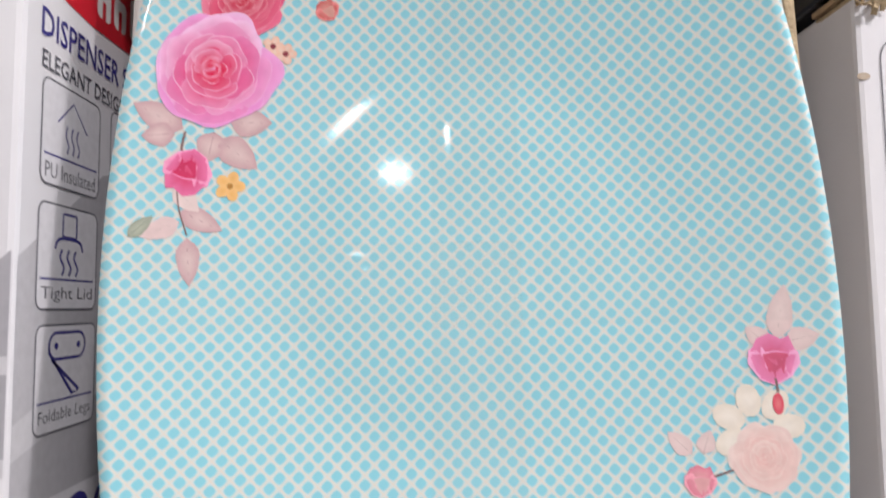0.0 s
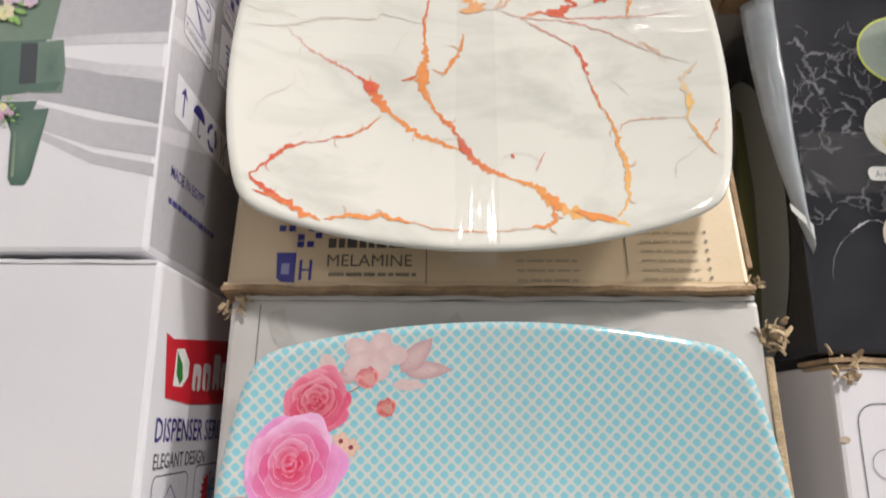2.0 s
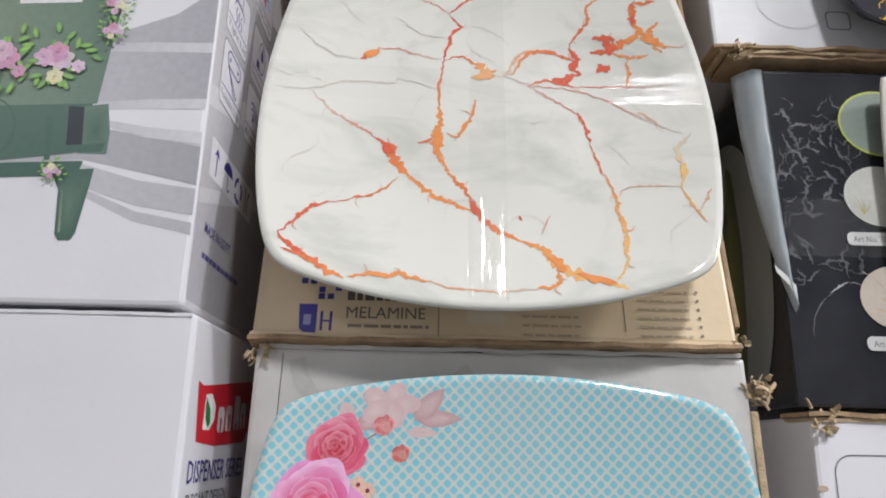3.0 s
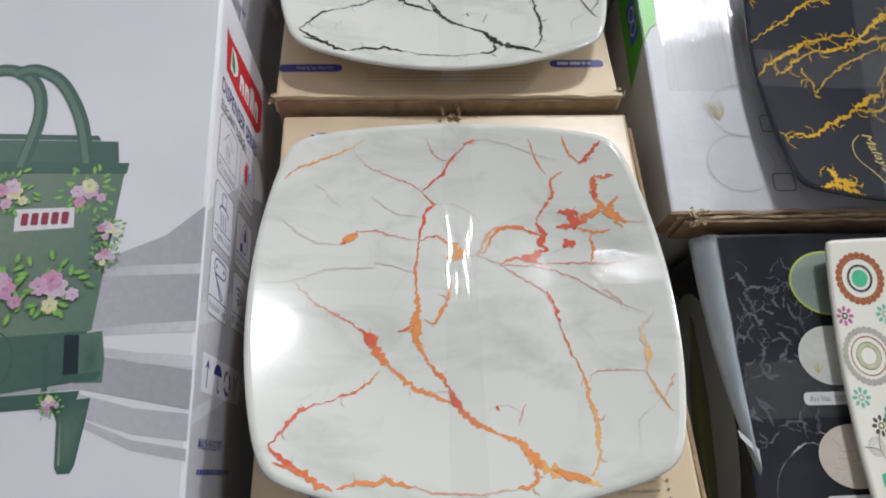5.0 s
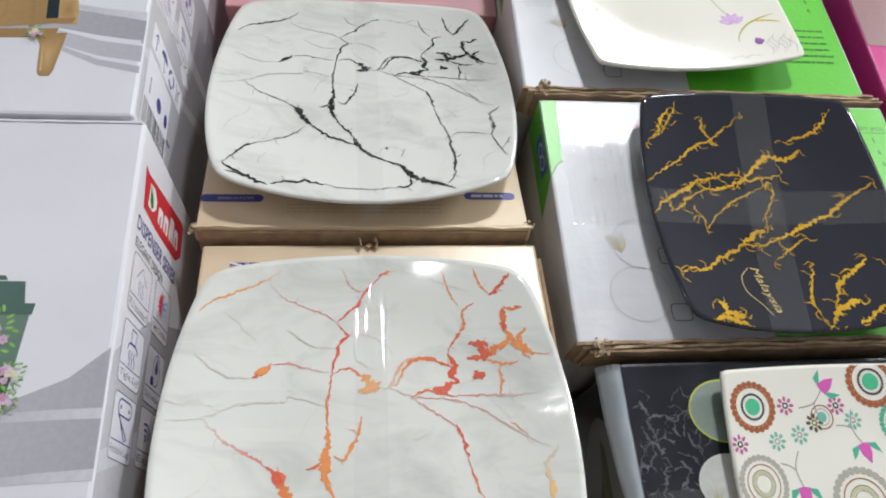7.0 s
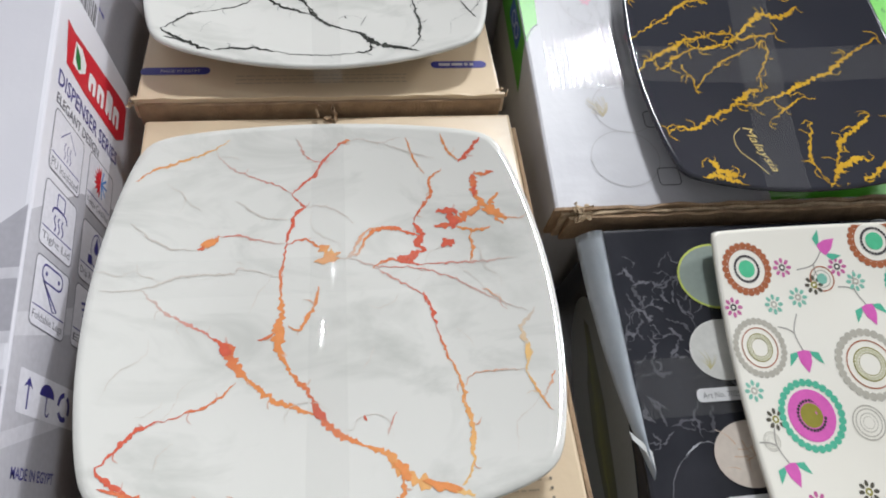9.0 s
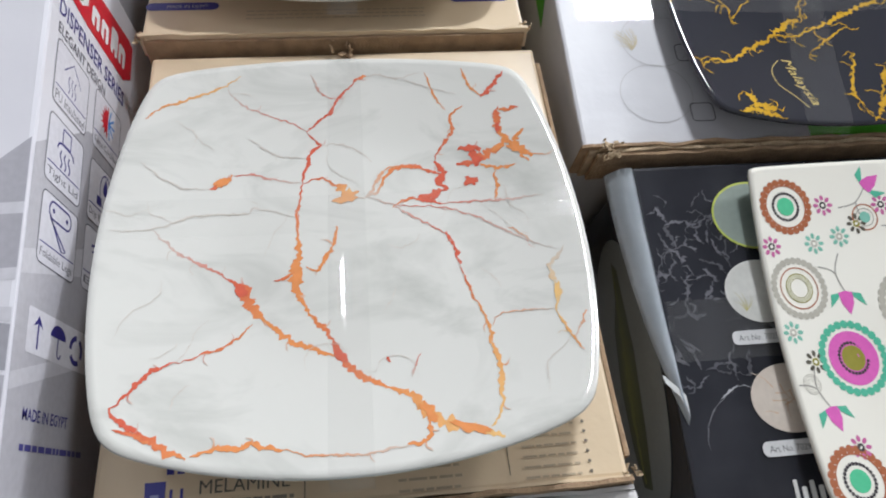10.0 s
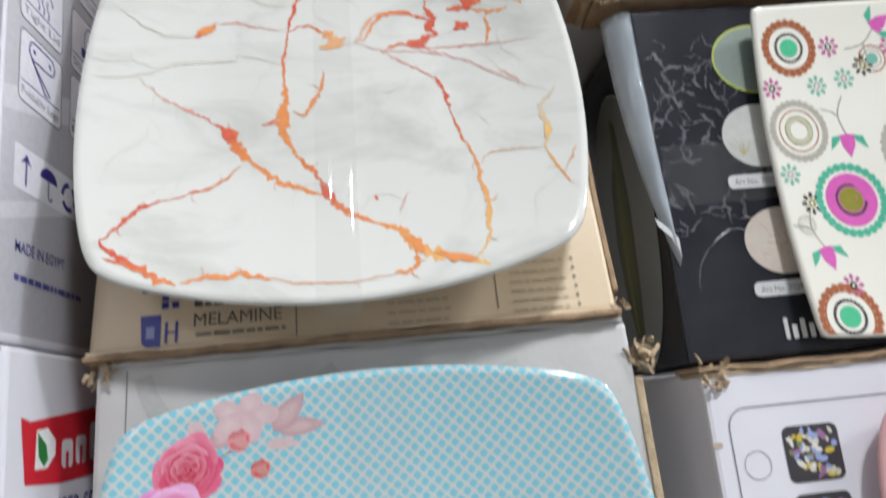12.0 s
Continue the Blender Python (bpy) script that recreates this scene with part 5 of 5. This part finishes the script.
def daisy_motif(x, y, ink, heart):
    p = Print(tface, 0.00025, 0.00001)
    for k in range(8):
        a = k * math.pi / 4
        p.disc(x + 5 * math.cos(a), y + 5 * math.sin(a), 2.0, 1.3, ink, turn=a, n=9, rings=1)
    p.disc(x, y, 2.4, 2.4, heart, n=12, rings=1)
    p.disc(x, y, 1.2, 1.2, CREAM_INK, n=10, rings=1)
    p.put("daisy_print", INK_GLAZE, tray, "small printed daisy")


for x, y, r, kind in ((-77, 78, 18, "green"), (23, 94, 19, "green"), (-56, -19, 22, "pink"), (40, 62, 17, "pink"), (-80, 25, 19, "beige"), (-6, 10, 23, "beige"), (-22, 69, 9, "small"), (-19, -26, 11, "curl"), (-89, -33, 6, "curl"), (-78, -88, 19, "green"), (0, -66, 19, "green"), (46, -36, 22, "pink"), (60, 14, 18, "beige"), (52, -84, 18, "beige")):
    ring_motif(x, y, r, kind)
for x, y, turn in ((-49, 16, 0.0), (-14, 92, 2.2), (6, 44, 0.2), (-80, -52, 0.2), (78, -60, 0.4), (-30, -92, 0.1)):
    tulip_motif(x, y, turn)
for x, y, kind in ((-50, 78, 0), (-9, 77, 0), (25, 34, 0), (-70, -70, 0), (-93, 52, 0), (-62, 53, 1), (-43, 57, 1), (2, 66, 1), (-92, -2, 1), (10, -30, 1), (-29, 65, 2), (-82, -20, 2), (26, 8, 2), (-34, -66, 2), (76, 40, 1), (76, -14, 0)):
    daisy_motif(x, y, ((0.50, 0.13, 0.30), (0.20, 0.46, 0.36), (0.10, 0.09, 0.07))[kind], (DARK, BEIGE, OLIVE)[kind])


front = on_face((0, 0, 0), (1, 0, 0), (0, 0, 1), (0, -1, 0))


def flowered_carton(x, y, z, label, seed):
    """A white and green carton: sketched crockery on white, green end and corner, board edge below."""
    ob = carton("dinnerware_carton", pose(x, y, z, -2.9), 0.335, 0.30, 0.231, CARD_WRAPPED, label, seed, 0.0003)
    p = Print(front, 0.0010)
    p.band([(158, 2), (164, 229)], [(333, 2), (333, 229)], (0.11, 0.50, 0.03), (0.12, 0.53, 0.04))
    p.put("green_panel", INK_CARD, ob, "bright green printed panel")
    p = Print(front, 0.0012)
    p.fan([(1, 229), (16, 229), (12, 165), (6, 158), (1, 146)], (0.10, 0.48, 0.03), rings=1)
    p.line([(1, 150), (7, 160), (12, 164)], 1.0, (0.02, 0.06, 0.02))
    p.put("green_corner", INK_CARD, ob, "bright green printed corner")
    p = Print(on_face((0, 0, 0), (0, 1, 0), (0, 0, 1), (-1, 0, 0)), 0.0012)
    p.band([(1, 148), (40, 130)], [(1, 229), (40, 229)], (0.09, 0.42, 0.03))
    p.fan(rounded(6, 160, 26, 200, 2), (0.03, 0.09, 0.36), rings=1)
    p.hoop(16, 186, 5, 7, (0.55, 0.58, 0.70))
    p.hoop(16, 173, 5, 7, (0.55, 0.58, 0.70))
    p.put("green_side", INK_CARD, ob, "green side with a blue label")
    p = Print(front, 0.0010, 0.00001)
    for cx, cy, r in ((58, 40, 25), (66, 84, 24), (64, 190, 30)):
        p.hoop(cx, cy, r, r + 0.5, (0.46, 0.45, 0.45), 0.92, 44)
    p.frame_line(79, 17, 95, 31, 3, 0.7, (0.08, 0.08, 0.09))
    p.frame_line(79, 66, 95, 80, 3, 0.7, (0.08, 0.08, 0.09))
    rnd = random.Random(seed)
    for k in range(26):
        a = rnd.uniform(0.9, 2.6)
        l = rnd.uniform(8, 20)
        p.line([(48, 76), (48 + l * 0.5 * math.cos(a), 76 + l * 0.5 * math.sin(a)), (48 + l * math.cos(a + 0.25), 76 + l * math.sin(a + 0.25))], 0.45, (0.40, 0.32, 0.16), (0.60, 0.54, 0.40), step=2)
    for cx, cy, ink in ((49, 199, (0.24, 0.38, 0.66)), (55, 189, (0.66, 0.34, 0.44)), (82, 204, (0.66, 0.34, 0.44)), (84, 150, (0.60, 0.36, 0.46))):
        for k in range(6):
            p.disc(cx + 3 * math.cos(k), cy + 3 * math.sin(k), 2.4, 1.6, ink, tuple(min(1, c * 1.3) for c in ink), k, 9)
    for k in range(30):
        x0, y0, a = rnd.uniform(38, 96), rnd.uniform(140, 214), rnd.uniform(0, 6.28)
        p.line([(x0, y0), (x0 + 3 * math.cos(a), y0 + 3 * math.sin(a)), (x0 + 6 * math.cos(a + 0.8), y0 + 6 * math.sin(a + 0.8))], 0.4, (0.22, 0.22, 0.22), (0.5, 0.5, 0.5), step=1.5)
    p.put("sketch_print", INK_CARD, ob, "fine sketched flowers and crockery outlines")
    p = Print(front, 0.0013)
    p.band([(299, 200), (329, 200)], [(299, 200.6), (329, 200.6)], (0.02, 0.14, 0.01))
    p.text("QTY (PCS)", 300, 202, 328, 207, (0.02, 0.10, 0.01))
    for k in range(7):
        p.text("1" if k == 0 else "6", 312, 189 - k * 13, 313.4 if k == 0 else 315.4, 194.5 - k * 13, (0.02, 0.14, 0.01))
    p.bars(225, 40, 320, 90, 6, (0.03, 0.16, 0.01), 6, 0.22)
    p.put("small_print", INK_CARD, ob, "small dark lettering on green")
    film_sheet(ob, 0.012, 0.088, 0.100, 0.226, seed, mat=FILM, ribs=0.0007)
    for k, mat in enumerate((CARD_BROWN, CARD_TAN, CARD_BROWN)):
        part("board_edge", lip(0.342, -0.0042 + 0.0011 * k, 0.03, -0.0022 - 0.0026 * k, 0.0021, 50 + 3 * k + seed, 1.5), mat, ob, "crushed corrugated board edge", m=pose(-0.002 + 0.005 * k, 0, 0))
    part("torn_corner", crumple(0.016, -0.003, -0.003, 0.011, 10, seed + 60), CARD_TAN, ob, "crushed board corner")
    return ob


flowered_carton(0.193, 0.300, 1.6845, "white and green dinnerware carton in clear wrap", 9)
flowered_carton(0.181, 0.312, 1.9265, "white and green dinnerware carton in clear wrap, upper one", 10)

GOLD = (0.1065, 0.1143, (2.05, 18), 0.009)
gold_plate = plate("dinner_plate", pose(0.3725, 0.2960, 1.798, -2.9), GOLD, MELAMINE_BLACK, "glossy black melamine plate with gold veins, taped on", "plate")
gface = on_plate(*GOLD, 6.4, 5.5, 0.0, -0.30, 0.43)
p = Print(gface, 0.0002, 0.00001)
YELLOW, OCHRE = (0.66, 0.40, 0.03), (0.46, 0.26, 0.02)


def gold_vein(width, pts):
    p.line(pts, width * 0.82, YELLOW, OCHRE, 1.9, 0.7, 0.9, width, 0.95)
    rnd = random.Random(len(p.verts))
    for x, y in pts:
        for _ in range(2):
            a, l = rnd.uniform(0, 6.28), rnd.uniform(4, 12)
            p.line([(x, y), (x + l * 0.5 * math.cos(a), y + l * 0.5 * math.sin(a)), (x + l * math.cos(a + 0.6), y + l * math.sin(a + 0.6))], 0.7, OCHRE, YELLOW, 1.4, 0.5, 0.9, x, 0.9)


gold_vein(4.0, [(-81, 101), (-91, 83), (-94, 73), (-106, 64)])
gold_vein(2.2, [(-74, 101), (-84, 84), (-91, 72)])
gold_vein(2.4, [(-112, 23), (-82, 40), (-55, 59), (-41, 65), (-12, 90)])
gold_vein(2.0, [(-47, 89), (-49, 76), (-41, 63)])
gold_vein(3.4, [(-116, -11), (-101, 1), (-90, 7), (-72, 15), (-63, 21), (-48, 23), (-28, 27), (-20, 23)])
gold_vein(5.5, [(-20, 23), (-6, 36), (6, 46), (22, 42), (40, 54)])
gold_vein(3.2, [(-63, 20), (-54, 12), (-38, 14), (-24, 20), (-4, 23), (13, 27)])
gold_vein(2.6, [(-97, -9), (-83, -3), (-75, 4), (-57, 12)])
gold_vein(3.4, [(-105, -66), (-95, -61), (-80, -62), (-59, -51), (-38, -42), (-23, -42)])
gold_vein(3.4, [(-23, -42), (-6, -36), (19, -24), (46, -12), (63, 2), (95, 22)])
gold_vein(3.2, [(72, 99), (65, 86), (55, 75), (27, 62)])
gold_vein(1.6, [(3, 18), (0, 3), (-11, -15), (-11, -27)])
gold_vein(1.4, [(-67, -25), (-39, -2), (-21, 7), (2, 19)])
gold_vein(1.4, [(-75, -8), (-67, -14), (-66, -26)])
gold_vein(1.6, [(19, -34), (0, -46), (-16, -57)])
gold_vein(6.0, [(-79, -89), (-71, -100), (-61, -103)])
gold_vein(4.2, [(-96, -106), (-78, -103), (-65, -108), (-56, -113)])
gold_vein(2.2, [(16, -58), (10, -73), (2, -89), (4, -99), (6, -111)])
gold_vein(4.0, [(62, -54), (46, -66), (33, -75), (27, -84), (20, -95)])
gold_vein(5.0, [(45, -94), (36, -92), (21, -100), (10, -111)])
gold_vein(3.0, [(33, -110), (51, -100), (68, -89)])
gold_vein(5.0, [(-38, -40), (-22, -28), (-17, -30)])
gold_vein(2.6, [(75, -60), (90, -72), (104, -70)])
p.put("vein_print", INK_GLAZE, gold_plate, "gold yellow veins")
p = Print(gface, 0.0006, 0.00001)
p.text("Malaysia", -42, -62, -2, -53, (0.60, 0.46, 0.17), 0.35, radians(-78))
p.line([(-42, -62), (-50, -70), (-50, -82), (-42, -92), (-36, -102)], 0.6, (0.66, 0.52, 0.20))
p.put("script_print", INK_GLAZE, gold_plate, "fine gold script")
tape(gold_plate, GOLD, -22, 10, True, 8, 14, mat=TAPE_SMOOTH)
tape(gold_plate, GOLD, -20, 12, False, 9, mat=TAPE_SMOOTH)

FLORAL = (0.108, 0.108, (2.7, 24), 0.007)
floral_plate = plate("square_plate", pose(0.3385, 0.3075, 2.0465, -4, -4.5), FLORAL, MELAMINE_CREAM, "cream square plate with sketched lilac flowers")
fface = on_plate(*FLORAL)
p = Print(fface, 0.00025, 0.00001)
LILAC, PLUM, ROSY, AMBER, SLATE = (0.56, 0.38, 0.60), (0.26, 0.10, 0.34), (0.72, 0.26, 0.36), (0.66, 0.46, 0.05), (0.40, 0.39, 0.41)


def petals(x, y, count, length, ink, start, spread):
    for k in range(count):
        a = start + spread * k / max(1, count - 1)
        leaf(p, x, y, x + length * math.cos(a), y + length * math.sin(a), length * 0.24, ink, tuple(min(0.8, c * 1.35) for c in ink))


petals(-104, -64, 4, 18, ROSY, 1.2, 1.6)
petals(-93, -56, 3, 17, (0.60, 0.56, 0.66), 0.2, 1.4)
petals(-92, -36, 2, 16, (0.34, 0.36, 0.20), 0.1, 0.7)
petals(-44, -104, 5, 14, LILAC, 0.4, 2.2)
petals(-22, -106, 1, 15, AMBER, 0.75, 0.0)
petals(54, -46, 5, 15, LILAC, 0.5, 2.4)
petals(66, -80, 3, 11, PLUM, 0.6, 0.7)
petals(-20, 10, 5, 18, LILAC, 0.3, 2.6)
petals(30, 50, 4, 16, ROSY, 0.8, 1.8)
for pts, w, ink in (([(97, -40), (80, -44), (64, -52), (52, -66), (50, -74)], 1.8, (0.44, 0.42, 0.08)), ([(100, -52), (88, -48), (74, -46)], 2.0, AMBER), ([(-80, -46), (-60, -52), (-46, -54)], 0.7, (0.34, 0.36, 0.20)), ([(50, 40), (40, 0), (54, -40)], 0.9, (0.40, 0.42, 0.20))):
    p.line(pts, w, ink, step=1.5, taper=0.7)
for k in range(7):
    x, y = 74 + 4 * k, -98 + 3.5 * (k % 3)
    p.line([(x, y), (x + 4, y + 9), (x + 1, y + 17), (x + 6, y + 24)], 0.5, SLATE, step=1.5, taper=0.6)
for k in range(4):
    p.line([(2 + 14 * k, -100), (12 + 14 * k, -95), (22 + 14 * k, -98)], 0.5, SLATE, step=1.5, taper=0.6)
p.put("flower_print", INK_GLAZE, floral_plate, "sketched lilac and yellow flowers")

# ---- the bright carton at the end of the right column ----
end_box = carton("toy_carton", pose(0.5345, 0.306, 1.1505), 0.30, 0.26, 0.98, material("magenta_printed_carton", (0.60, 0.03, 0.24), 0.3, (0.50, 0.03, 0.20), 12, 0.6, 0.1, 120), "tall magenta carton with a yellow disc and a brown-pink upper half", 17)
p = Print(on_face((0, 0, 0), (1, 0, 0), (0, 0, 1), (0, -1, 0)), 0.0010)
p.band([(1, 836), (150, 830), (299, 836)], [(1, 978), (150, 978), (299, 978)], (0.30, 0.17, 0.17), (0.36, 0.20, 0.20))
p.put("upper_print", INK_CARD, end_box, "dull brown-pink printed upper half")
p = Print(on_face((0, 0, 0), (1, 0, 0), (0, 0, 1), (0, -1, 0)), 0.0012)
p.disc(48, 792, 28, 28, (0.74, 0.58, 0.03), (0.78, 0.66, 0.06), n=36)
p.put("disc_print", INK_CARD, end_box, "yellow printed disc")
